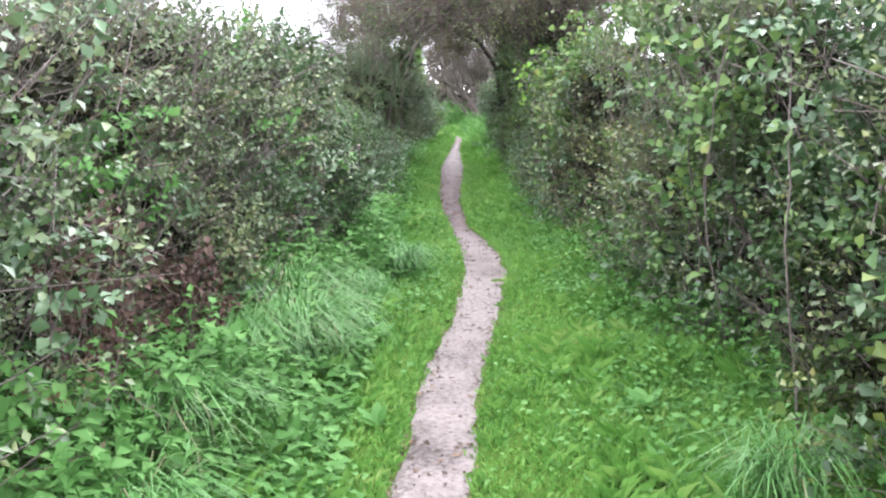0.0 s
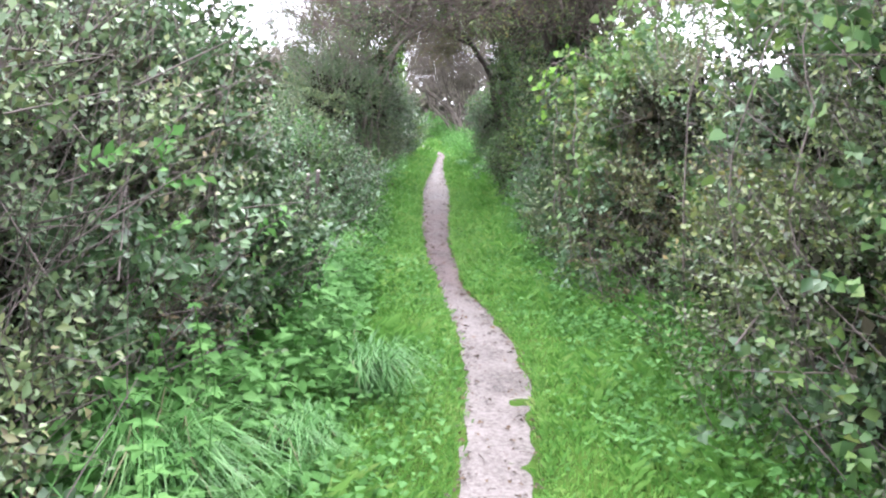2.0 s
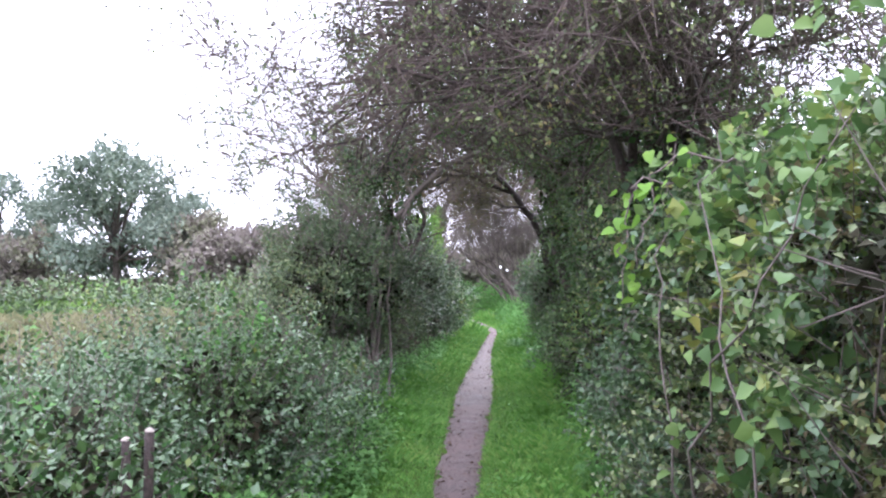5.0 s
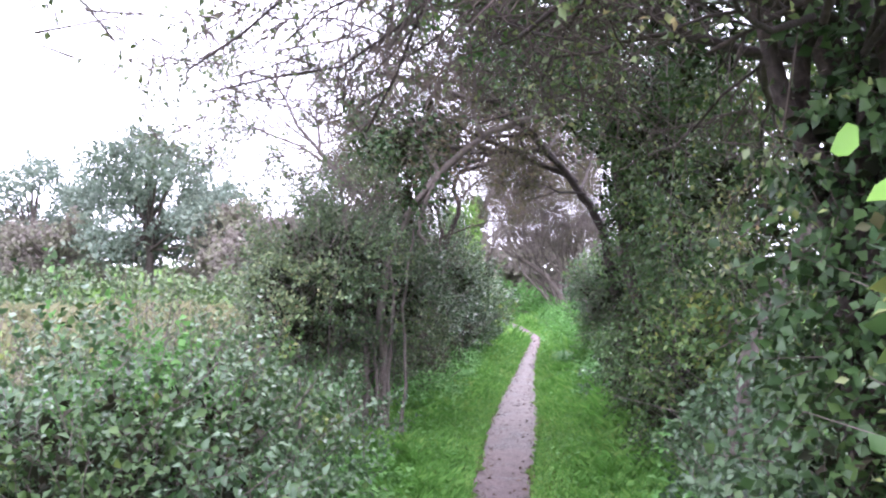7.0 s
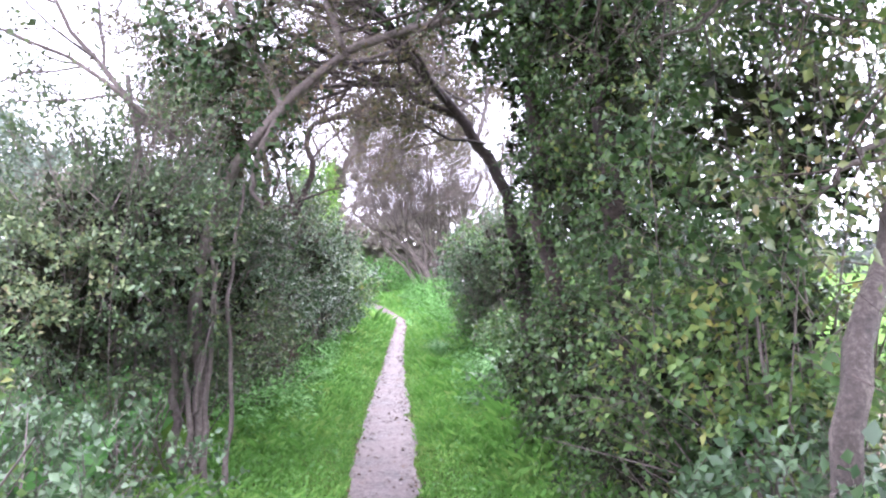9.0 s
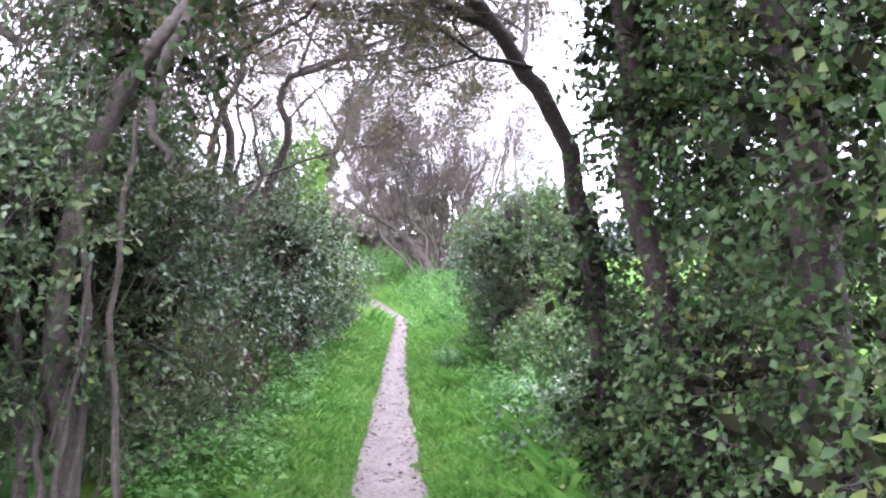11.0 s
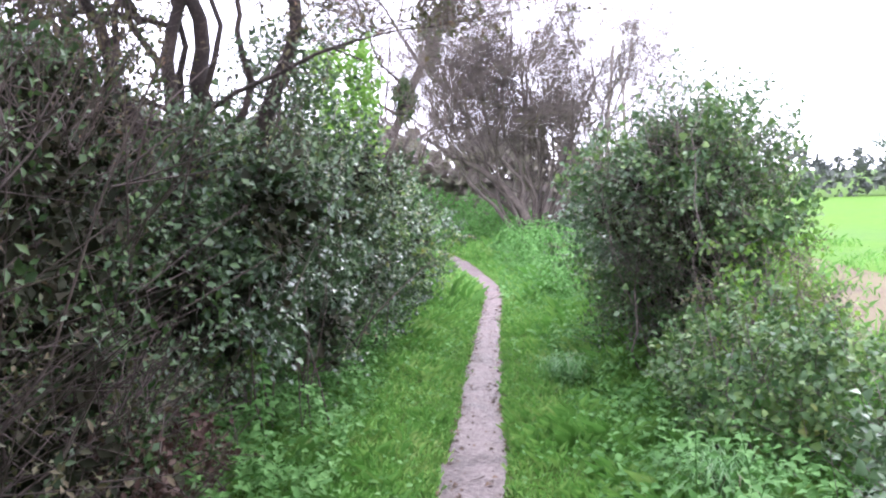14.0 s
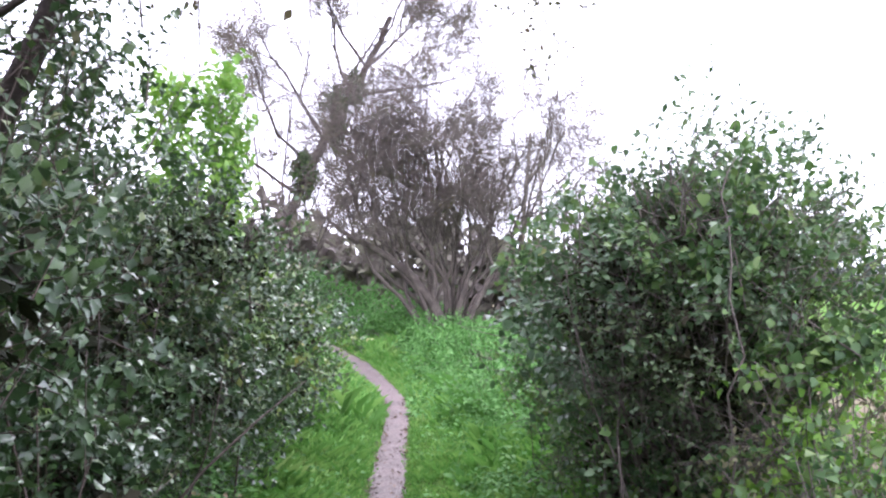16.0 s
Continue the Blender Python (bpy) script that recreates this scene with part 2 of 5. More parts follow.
def leaves(base, way, up, length, width, fold=0.25, shape="oval"):
    """Leaf blades folded along the midrib. Every array has one row a leaf."""
    n = len(base)
    way = unit(way)
    side = unit(np.cross(way, up))
    nor = np.cross(side, way)
    L, W = length[:, None], width[:, None]
    if shape == "small":
        pts = [base, base + way * L * 0.48 + side * W * 0.5 + nor * W * fold, base + way * L, base + way * L * 0.48 - side * W * 0.5 + nor * W * fold]
        quads = np.array([[0, 1, 2], [0, 2, 3]])
    elif shape in ("oval", "toothed"):
        u, w = (0.45, 0.5) if shape == "oval" else (0.34, 0.5)
        lift = nor * (W * fold - L * 0.02)
        pts = [base, base + way * L * 0.5, base + way * L - nor * L * 0.12, base + way * L * u + side * W * w + lift, base + way * L * u - side * W * w + lift]
        quads = np.array([[0, 1, 3], [1, 2, 3], [0, 4, 1], [1, 4, 2]])
    else:
        if shape == "heart":
            prof = [(-0.06, 0.30), (0.22, 0.52), (0.62, 0.36)]
        elif shape == "lobed":
            prof = [(0.08, 0.30), (0.30, 0.48), (0.70, 0.24)]
        else:
            prof = [(0.10, 0.22), (0.40, 0.50), (0.75, 0.30)]
        bend = -0.10
        pts = [base, base + way * L * 0.5 + nor * L * 0.02, base + way * L + nor * L * bend]
        for s in (1, -1):
            for u, w in prof:
                pts.append(base + way * L * u + side * W * w * s + nor * (W * fold * w * 1.4 + L * bend * u * u))
        quads = np.array([[0, 4, 3], [0, 1, 4], [1, 5, 4], [1, 2, 5], [0, 6, 7], [0, 7, 1], [1, 7, 8], [1, 8, 2]])
    k = len(pts)
    v = np.stack(pts, 1).reshape(-1, 3)
    f = (quads[None] + (np.arange(n) * k)[:, None, None]).reshape(-1, 3)
    return v, f


def sticks(a, b, ra, rb, sides=3):
    """Straight tapered twigs from a to b."""
    n = len(a)
    d = unit(b - a)
    ref = np.where(np.abs(d[:, 2:3]) > 0.9, [[1.0, 0, 0]], [[0, 0, 1.0]])
    u = unit(np.cross(d, ref))
    w = np.cross(d, u)
    ang = np.arange(sides) * 2 * np.pi / sides
    ring = u[:, None] * np.cos(ang)[None, :, None] + w[:, None] * np.sin(ang)[None, :, None]
    v = np.concatenate([a[:, None] + ring * np.reshape(ra, (-1, 1, 1)), b[:, None] + ring * np.reshape(rb, (-1, 1, 1))], 1).reshape(-1, 3)
    i = np.arange(sides)
    q = np.stack([i, (i + 1) % sides, sides + (i + 1) % sides, sides + i], 1)
    f = (q[None] + (np.arange(n) * 2 * sides)[:, None, None]).reshape(-1, 4)
    return v, f


def tube(line, radii, sides=8, rough=0.0, rng=None):
    """A bent limb through the points of line."""
    line, radii = np.asarray(line, float), np.asarray(radii, float)
    d = unit(np.gradient(line, axis=0))
    ref = np.array([0.3, 0.9, 0.1])
    u = unit(np.cross(d, ref))
    w = np.cross(d, u)
    ang = np.arange(sides) * 2 * np.pi / sides
    r = radii[:, None, None] * np.ones((1, sides, 1))
    if rough:
        r = r * (1 + rough * rng.normal(size=r.shape))
    v = (line[:, None] + (u[:, None] * np.cos(ang)[None, :, None] + w[:, None] * np.sin(ang)[None, :, None]) * r).reshape(-1, 3)
    i = np.arange(sides)
    q = np.stack([i, (i + 1) % sides, sides + (i + 1) % sides, sides + i], 1)
    f = (q[None] + (np.arange(len(line) - 1) * sides)[:, None, None]).reshape(-1, 4)
    return v, f


def join(chunks):
    vs, fs, off = [], [], 0
    for v, f in chunks:
        vs.append(v)
        fs.append(f + off)
        off += len(v)
    return np.concatenate(vs), np.concatenate(fs)


def smooth_line(points, n, rng=None, wobble=0.0):
    points = np.asarray(points, float)
    s = np.linspace(0, len(points) - 1, n)
    m = np.gradient(points, axis=0)
    i = np.minimum(s.astype(int), len(points) - 2)
    x = (s - i)[:, None]
    p0, p1, m0, m1 = points[i], points[i + 1], m[i], m[i + 1]
    out = (2 * x**3 - 3 * x**2 + 1) * p0 + (x**3 - 2 * x**2 + x) * m0 + (-2 * x**3 + 3 * x**2) * p1 + (x**3 - x**2) * m1
    if wobble:
        out[1:-1] += rng.normal(size=(n - 2, 3)) * wobble
    return out


# ---------------------------------------------------------------- ground
PATH_Y = np.array([-30, -2, 0, 3.2, 4.3, 5.4, 6.5, 7.5, 8.5, 9.2, 10.2, 12.7, 15, 17.5, 21, 24.5, 27, 29, 30.1, 31, 32.3, 33.7, 36, 42])
PATH_X = np.array([-0.6, -0.15, -0.1, -0.05, 0.02, 0.14, 0.28, 0.36, 0.36, 0.30, 0.18, 0.10, 0.13, 0.18, 0.24, 0.34, 0.43, 0.54, 0.5, 0.42, 0.22, 0.03, -0.5, -2.2])
WIDE_Y = np.array([-30, 3, 6, 8.2, 10.2, 12.7, 17, 19, 21, 23, 27, 30, 33, 42])
WIDE_W = np.array([0.34, 0.34, 0.37, 0.42, 0.25, 0.34, 0.5, 0.5, 0.41, 0.33, 0.27, 0.28, 0.38, 0.38])


def path_x(y):
    return np.interp(y, PATH_Y, PATH_X)


def path_w(y):
    return np.interp(y, WIDE_Y, WIDE_W)


def ground_z(x, y):
    d = np.abs(x - path_x(y))
    near = np.clip((d - 0.15) / 0.25, 0, 1)
    z = -0.03 + 0.035 * near + 0.06 * np.clip((d - 0.7) / 0.8, 0, 1)
    z = z + 0.012 * np.sin(x * 5.1 + y * 2.3) * np.sin(y * 3.7 - x * 1.9) * near * np.clip(2 - d / 3, 0, 1)
    z = z + 0.08 * np.exp(-((x - 1.6) ** 2 + (y - 37.5) ** 2) / 9)
    return z


def sheet(name, xs, ys, lift, material, label, category):
    gx, gy = np.meshgrid(xs, ys)
    v = np.stack([gx, gy, ground_z(gx, gy) + lift], -1).reshape(-1, 3)
    nx, ny = len(xs), len(ys)
    i, j = np.meshgrid(np.arange(nx - 1), np.arange(ny - 1))
    a = (j * nx + i).ravel()
    ob = part_mesh(name, mesh_of(name, v, np.stack([a, a + 1, a + nx + 1, a + nx], 1)), material)
    for p in ob.data.polygons:
        p.use_smooth = True
    return tagged(ob, label, category, kind="structure")


far = np.array([6, 10, 20, 50, 120, 400, 2500.0])
sheet("ground", np.concatenate([-far[::-1], np.arange(-4, 4.01, 0.1), far]), np.concatenate([-far[::-1], np.arange(-4, 44, 0.12), [46, 50, 60, 80, 120, 200, 500, 2500]]),
      0.0, M_SOIL, "green grassy earth of the verges and fields", "ground")
sheet("field_pasture", np.array([-220, -90, -40, -20, -10, -5, -3.2]), np.array([11.5, 16, 22, 30, 37.0]), 0.02, M_PASTURE, "pale dry pasture grass beyond the brambles", "field")
sheet("field_crop", np.array([5.7, 9, 14, 25, 50, 110, 260]), np.array([-40, -10, 5, 15, 25, 35, 48, 64.0]), 0.02, M_CROP, "bright green young crop field beyond the hedge", "field")
sheet("field_margin", np.array([3.2, 4.0, 4.8, 5.8]), np.array([-40, -10, 5, 15, 25, 35, 48, 64.0]), 0.014, M_STUBBLE, "brown stubble margin beside the green field", "field")


def build_path(name="footpath", extra=0.0, drop=0.0, material=M_PATH, label="narrow trodden path of pale damp earth"):
    ys = np.arange(-6, 40, 0.05)
    cols = np.linspace(-1, 1, 15)
    rng = np.random.default_rng(3)
    edge_l = 0.016 * np.sin(ys * 2.9) + 0.006 * np.sin(ys * 7.7 + 1) + 0.003 * np.sin(ys * 17.3) + rng.normal(size=len(ys)) * 0.003
    edge_r = 0.016 * np.sin(ys * 3.3 + 2) + 0.006 * np.sin(ys * 6.9) + 0.003 * np.sin(ys * 15.1) + rng.normal(size=len(ys)) * 0.003
    half = path_w(ys) / 2 + extra
    c = cols[None]
    x = path_x(ys)[:, None] + np.where(c < 0, c * (half + edge_l)[:, None], c * (half + edge_r)[:, None])
    yy = np.repeat(ys[:, None], len(cols), 1)
    z = ground_z(x, yy) + 0.012 - drop - 0.018 * np.abs(c) ** 4
    p = np.stack([x, yy, z], -1)
    z += 0.006 * wave(p, rng, 9) * (1 - c ** 4) + 0.004 * wave(p, rng, 16) * (1 - c ** 4)
    p[..., 2] = z
    nx, ny = len(cols), len(ys)
    i, j = np.meshgrid(np.arange(nx - 1), np.arange(ny - 1))
    a = (j * nx + i).ravel()
    ob = part_mesh(name, mesh_of(name, p.reshape(-1, 3), np.stack([a, a + 1, a + nx + 1, a + nx], 1)), material)
    for q in ob.data.polygons:
        q.use_smooth = True
    tagged(ob, label, "path", kind="structure")


build_path()
build_path("path_edge", 0.045, 0.012, M_EDGE, "dark damp soil along both edges of the path")


# ---------------------------------------------------------------- plants, general


def clear_way(p, half=0.5, top=2.2):
    """True where a point leaves the walker's way free."""
    return ~((np.abs(p[:, 0] - path_x(p[:, 1]) - 0.05) < half) & (p[:, 2] < top) & (p[:, 2] > 0.35) & (p[:, 1] < 26))


def lump_points(rng, lumps, n, shell=0.22, noise_amt=0.22, cut=0.55, gaps=0.0, low=0.0):
    """Points near the outside of a heap of ellipsoids, with the outward way at each."""
    L = np.array(lumps, float)
    area = (L[:, 3] * L[:, 4] + L[:, 3] * L[:, 5] + L[:, 4] * L[:, 5])
    got_p, got_d, left = [], [], n
    while left > 0:
        m = int(left * 1.8) + 20
        k = rng.choice(len(L), m, p=area / area.sum())
        d = unit(rng.normal(size=(m, 3)))
        c, r = L[k, :3], L[k, 3:]
        s = 1 - np.abs(rng.normal(size=m)) * shell
        s = np.clip(s, 0.15, 1.0) * (1 + noise_amt * wave(c + d * r, np.random.default_rng(5), 3.2) + 0.4 * noise_amt * wave(c + d * r, np.random.default_rng(6), 9.0))
        p = c + d * r * s[:, None]
        ok = p[:, 2] > ground_z(p[:, 0], p[:, 1]) + 0.03
        q = (((p[:, None] - L[None, :, :3]) / L[None, :, 3:]) ** 2).sum(-1)
        ok &= q.min(1) > cut ** 2 * rng.uniform(0, 1, m)
        ok &= clear_way(p)
        if gaps:
            field = wave(p, np.random.default_rng(8), 4.2) + 0.6 * wave(p, np.random.default_rng(9), 10.0)
            ok &= field > rng.normal(size=m) * 0.25 - 1.0 + gaps + low * np.clip(1.0 - p[:, 2], 0, 1)
        got_p.append(p[ok])
        got_d.append(unit(d[ok] / r[ok]))
        left -= ok.sum()
    return np.concatenate(got_p)[:n], np.concatenate(got_d)[:n]


def clumped(rng, p, d, n, cell=0.15, push=0.09):
    """Gathers points into bulging clumps with dark clefts between them; keeps n of them."""
    k = max(8, min(400, int(len(p) / 16)))
    c = p[rng.choice(len(p), k, replace=False)]
    dist = np.concatenate([np.sort(np.linalg.norm(q[:, None] - c[None], axis=-1), 1)[:, :2] for q in np.array_split(p, max(1, len(p) // 500))])
    cleft = np.clip((dist[:, 1] - dist[:, 0]) / cell, 0, 1)
    ok = rng.uniform(size=len(p)) < 0.25 + 1.3 * cleft
    p = p + d * (push * (np.sqrt(cleft) - 0.55))[:, None]
    ok &= clear_way(p) & (p[:, 2] > ground_z(p[:, 0], p[:, 1]) + 0.03)
    return p[ok][:n], d[ok][:n]


def spray_leaves(rng, tip, out, per, reach, size, slim=0.55, rise=0.3, spread=0.5, shape="small", fold=0.25, flat=0.6):
    """Twigs that end near tip, with leaves set along them."""
    n = len(tip)
    way = unit(out + np.array([0, 0, rise]) + rng.normal(size=(n, 3)) * spread)
    ln = reach * rng.uniform(0.6, 1.3, n)
    root = tip - way * (ln * 0.5)[:, None]
    end = root + way * ln[:, None]
    t = (np.arange(per)[None] + rng.uniform(0.2, 0.9, (n, per))) / per
    base = root[:, None] + (end - root)[:, None] * t[..., None]
    sd = unit(np.cross(way, rng.normal(size=(n, 3))))
    sgn = np.where(np.arange(per) % 2 == 0, 1.0, -1.0)[None, :, None]
    lw = way[:, None] * 0.7 + sd[:, None] * sgn * 0.9 + rng.normal(size=(n, per, 3)) * 0.35
    up = np.array([0, 0, 1.0]) * flat + out[:, None] * (1 - flat) + rng.normal(size=(n, per, 3)) * 0.45
    L = size * rng.uniform(0.55, 1.25, (n, per))
    v, f = leaves(base.reshape(-1, 3), lw.reshape(-1, 3), up.reshape(-1, 3), L.ravel(), (L * slim * rng.uniform(0.8, 1.2, L.shape)).ravel(), fold, shape)
    return (v, f), (root, end)


def stem_lines(rng, feet, tops, radius, n_pts=6, wobble=0.06, sides=4):
    out = []
    for a, b in zip(feet, tops):
        mid = a * 0.55 + b * 0.45 + rng.normal(size=3) * [wobble * 2, wobble * 2, wobble]
        line = smooth_line([a, mid, b], n_pts, rng, wobble * 0.35)
        r = radius * rng.uniform(0.5, 1.4)
        out.append(tube(line, np.linspace(r, r * 0.35, n_pts), sides))
    return out


def shrub(name, label, category, lumps, n, leaf_mat, stem_mat, seed, group="", per=9, reach=0.22, size=0.045, slim=0.6, rise=0.3, spread=0.55,
          shape="small", stems=30, stem_r=0.008, bare=0, shell=0.22, flat=0.6, noise_amt=0.22, gaps=0.35, low=0.0, others=(), core=0):
    """A bush: an Empty at its base over its stems, twigs and foliage."""
    rng = np.random.default_rng(seed)
    L = np.array(lumps, float)
    cx, cy = L[:, 0].mean(), L[:, 1].mean()
    base = np.array([cx, cy, float(ground_z(cx, cy))])
    ob = thing(name, label, category, group, base)
    tip, out = lump_points(rng, lumps, int(n * 1.5), shell, noise_amt, gaps=gaps, low=low)
    tip, out = clumped(rng, tip, out, n)
    n = len(tip)
    kind_of = np.zeros(n, int)
    for k, (share, *_) in enumerate(others):
        field = wave(tip, np.random.default_rng(seed + 50 + k), 2.6) + rng.normal(size=n) * 0.35
        kind_of[field > np.quantile(field, 1 - share)] = k + 1
    # Dead-leaf core whose dark colour stands in for shade inside the bush.
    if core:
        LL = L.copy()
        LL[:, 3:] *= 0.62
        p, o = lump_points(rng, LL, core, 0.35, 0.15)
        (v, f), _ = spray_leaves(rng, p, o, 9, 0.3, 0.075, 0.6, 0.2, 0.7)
        part_mesh("inner_growth", mesh_of("inner_growth", v - base, f), M_INNER_SHADE, ob, "dead leaves inside the bush, near-black to paint its shade", "stuff")
    tw = []
    for k, (mat, sz, shp, sl, rc) in enumerate([(leaf_mat, size, shape, slim, reach)] + [o[1:] for o in others]):
        sel = kind_of == k
        lf, (a, b) = spray_leaves(rng, tip[sel], out[sel], per, rc, sz, sl, rise, spread, shp, flat=flat)
        part_mesh("foliage", mesh_of("foliage", lf[0] - base, lf[1]), mat, ob, kind="stuff")
        tw.append(sticks(a[::3], b[::3], np.full(len(a[::3]), 0.0028), np.full(len(a[::3]), 0.0012)))
    if bare:
        p, o = lump_points(rng, lumps, bare, shell * 0.8, noise_amt)
        w = unit(o * [1, 1, 0.2] + [0, 0, 0.9] + rng.normal(size=o.shape) * 0.5)
        ln = rng.uniform(0.25, 0.7, (bare, 1))
        r = rng.uniform(0.002, 0.0055, bare)
        tw.append(sticks(p - w * ln * 0.6, p + w * ln * 0.4, r, r * 0.4))
    v, f = join(tw)
    part_mesh("twig", mesh_of("twig", v - base, f), stem_mat, ob, kind="stuff")
    if stems:
        k = rng.integers(0, len(L), stems)
        top = L[k, :3] + rng.normal(size=(stems, 3)) * L[k, 3:] * 0.45
        foot = np.stack([L[k, 0] * 0.9 + cx * 0.1, L[k, 1] * 0.9 + cy * 0.1, top[:, 2] * 0], 1) + rng.normal(size=(stems, 3)) * [0.14, 0.22, 0]
        foot[:, 2] = ground_z(foot[:, 0], foot[:, 1]) - 0.03
        top[:, 2] = np.maximum(top[:, 2], 0.25)
        for v, f in stem_lines(rng, foot, top, stem_r):
            part_mesh("stem", mesh_of("stem", v - base, f), stem_mat, ob)
    return ob


def grow(rng, start, way, length, radius, level, out, up=0.15, split=3, curl=0.25):
    """A limb and its side limbs, added to out as (a, b, ra, rb) arrays level by level."""
    n = 5
    p, w = np.array(start, float), unit(np.array(way, float))
    pts = [p]
    for i in range(n):
        w = unit(w + rng.normal(size=3) * curl * 0.5 + np.array([0, 0, up]) * 0.25)
        p = p + w * length / n
        pts.append(p)
    r = np.linspace(radius, radius * 0.45, n + 1)
    for i in range(n):
        out.append((pts[i], pts[i + 1], r[i], r[i + 1], level))
    if level > 0:
        for i in range(split):
            t = rng.uniform(0.3, 1.0)
            j = min(int(t * n), n - 1)
            base = pts[j] + (pts[j + 1] - pts[j]) * (t * n - j)
            d = unit(pts[j + 1] - pts[j])
            side = unit(np.cross(d, rng.normal(size=3)))
            grow(rng, base, d * 0.75 + side * rng.uniform(0.5, 1.0), length * rng.uniform(0.45, 0.75), max(r[j] * 0.6, 0.002), level - 1, out, up, split, curl)


def branches(segs, sides_by_level):
    chunks = []
    for lev in set(s[4] for s in segs):
        sel = [s for s in segs if s[4] == lev]
        a, b = np.array([s[0] for s in sel]), np.array([s[1] for s in sel])
        ra, rb = np.array([s[2] for s in sel]), np.array([s[3] for s in sel])
        b = b + (b - a) * 0.04
        chunks.append((lev, sticks(a, b, ra, rb, sides_by_level.get(lev, 3))))
    return chunks


# ---------------------------------------------------------------- hedges beside the first stretch
def ring_lumps(seed, x, y0, y1, top, rx, face_dir, n=6):
    """A heap of ellipsoids for a stretch of hedge between y0 and y1."""
    rng = np.random.default_rng(seed)
    out = []
    for k in range(n):
        y = y0 + (k + 0.5) / n * (y1 - y0) + rng.normal() * 0.1
        h = top * rng.uniform(0.82, 1.0)
        out.append((x + rng.normal() * 0.1, y, h * 0.30, rx * rng.uniform(0.85, 1.1), 0.65, h * 0.36))
        out.append((x - face_dir * 0.08 + rng.normal() * 0.12, y + rng.normal() * 0.2, h * 0.68, rx * rng.uniform(0.75, 1.1), 0.6, h * 0.34))
    return out


HEDGE_L = "dense grey-green hawthorn hedge bush with bare grey stems beneath"
for i, (x, y0, y1, top, rx) in enumerate([(-2.05, -1.6, 0.8, 2.2, 0.75), (-2.0, 0.8, 3.0, 2.25, 0.75), (-1.95, 3.0, 5.2, 2.4, 0.8), (-1.75, 5.0, 6.8, 2.2, 0.8), (-1.55, 6.6, 8.1, 1.9, 0.72)]):
    shrub("hawthorn_bush", HEDGE_L, "bush", ring_lumps(20 + i, x, y0, y1, top, rx, 1), (400, 1300, 2700, 2700, 2700)[i], M_HAW, M_TWIG, 40 + i, "hedge along the pasture", per=12, reach=0.28, size=0.037, stems=(20, 40, 80, 80, 80)[i], bare=(100, 500, 1300, 1700, 1700)[i], noise_amt=0.34, shell=0.26, gaps=0.42, low=(0.3, 0.3, 0.3, 0.65, 0.65)[i], core=550,
          others=[(0.22, M_BRAMBLE, 0.05, "small", 0.75, 0.22), (0.05, M_HERB, 0.05, "small", 0.65, 0.25), (0.14, M_SPARSE, 0.03, "small", 0.5, 0.3)])
shrub("hawthorn_bush", "dense dark green bush closing the end of the hawthorn hedge", "bush", [(-1.35, 7.3, 0.6, 0.6, 0.6, 0.65), (-1.5, 7.15, 1.3, 0.52, 0.55, 0.68), (-1.3, 7.75, 0.7, 0.5, 0.45, 0.65)], 3300, M_HAW, M_TWIG, 46, "hedge along the pasture",
      core=500, per=9, reach=0.24, size=0.045, stems=60, bare=900, gaps=0.15, low=0.6, noise_amt=0.3, others=[(0.5, M_IVY, 0.045, "small", 0.85, 0.2), (0.15, M_BRAMBLE, 0.05, "small", 0.75, 0.22)])
HEDGE_R = "dense olive-green hedge bush with some yellowing leaves beside the path"
for i, (x, y0, y1, top, rx) in enumerate([(2.15, -1.6, 0.8, 2.2, 0.75), (2.15, 0.8, 2.8, 2.2, 0.75), (2.12, 2.8, 4.7, 2.3, 0.78), (2.1, 4.6, 6.5, 2.4, 0.78), (2.12, 6.4, 8.4, 2.35, 0.78)]):
    shrub("hedge_bush", HEDGE_R, "bush", ring_lumps(30 + i, x, y0, y1, top, rx, -1), (400, 1300, 2700, 2700, 2700)[i], M_OLIVE, M_TWIG, 60 + i, "hedge along the crop field", per=12, reach=0.26, size=0.037, stems=(20, 40, 60, 60, 60)[i], bare=(100, 400, 800, 800, 800)[i], noise_amt=0.34, shell=0.26, gaps=0.45, low=0.1, core=550,
          others=[(0.27, M_BRAMBLE, 0.055, "small", 0.75, 0.22), (0.08, M_VINE, 0.06, "small", 0.85, 0.3), (0.15, M_IVY, 0.045, "small", 0.9, 0.2)])
shrub("hedge_shoots", "loose leafy shoots standing above the hedge top", "bush", [(1.75, 5.2, 2.2, 0.35, 0.7, 0.4), (1.8, 6.6, 2.25, 0.4, 0.7, 0.45), (1.85, 7.9, 2.35, 0.45, 0.6, 0.5), (2.3, 8.4, 2.3, 0.5, 0.5, 0.5)], 620, M_OLIVE, M_TWIG, 66, per=8, reach=0.42, size=0.055, slim=0.7, rise=0.9, spread=0.6, shape="oval", stems=40, bare=160, gaps=0.3, others=[(0.3, M_VINE, 0.075, "oval", 0.9, 0.4)])
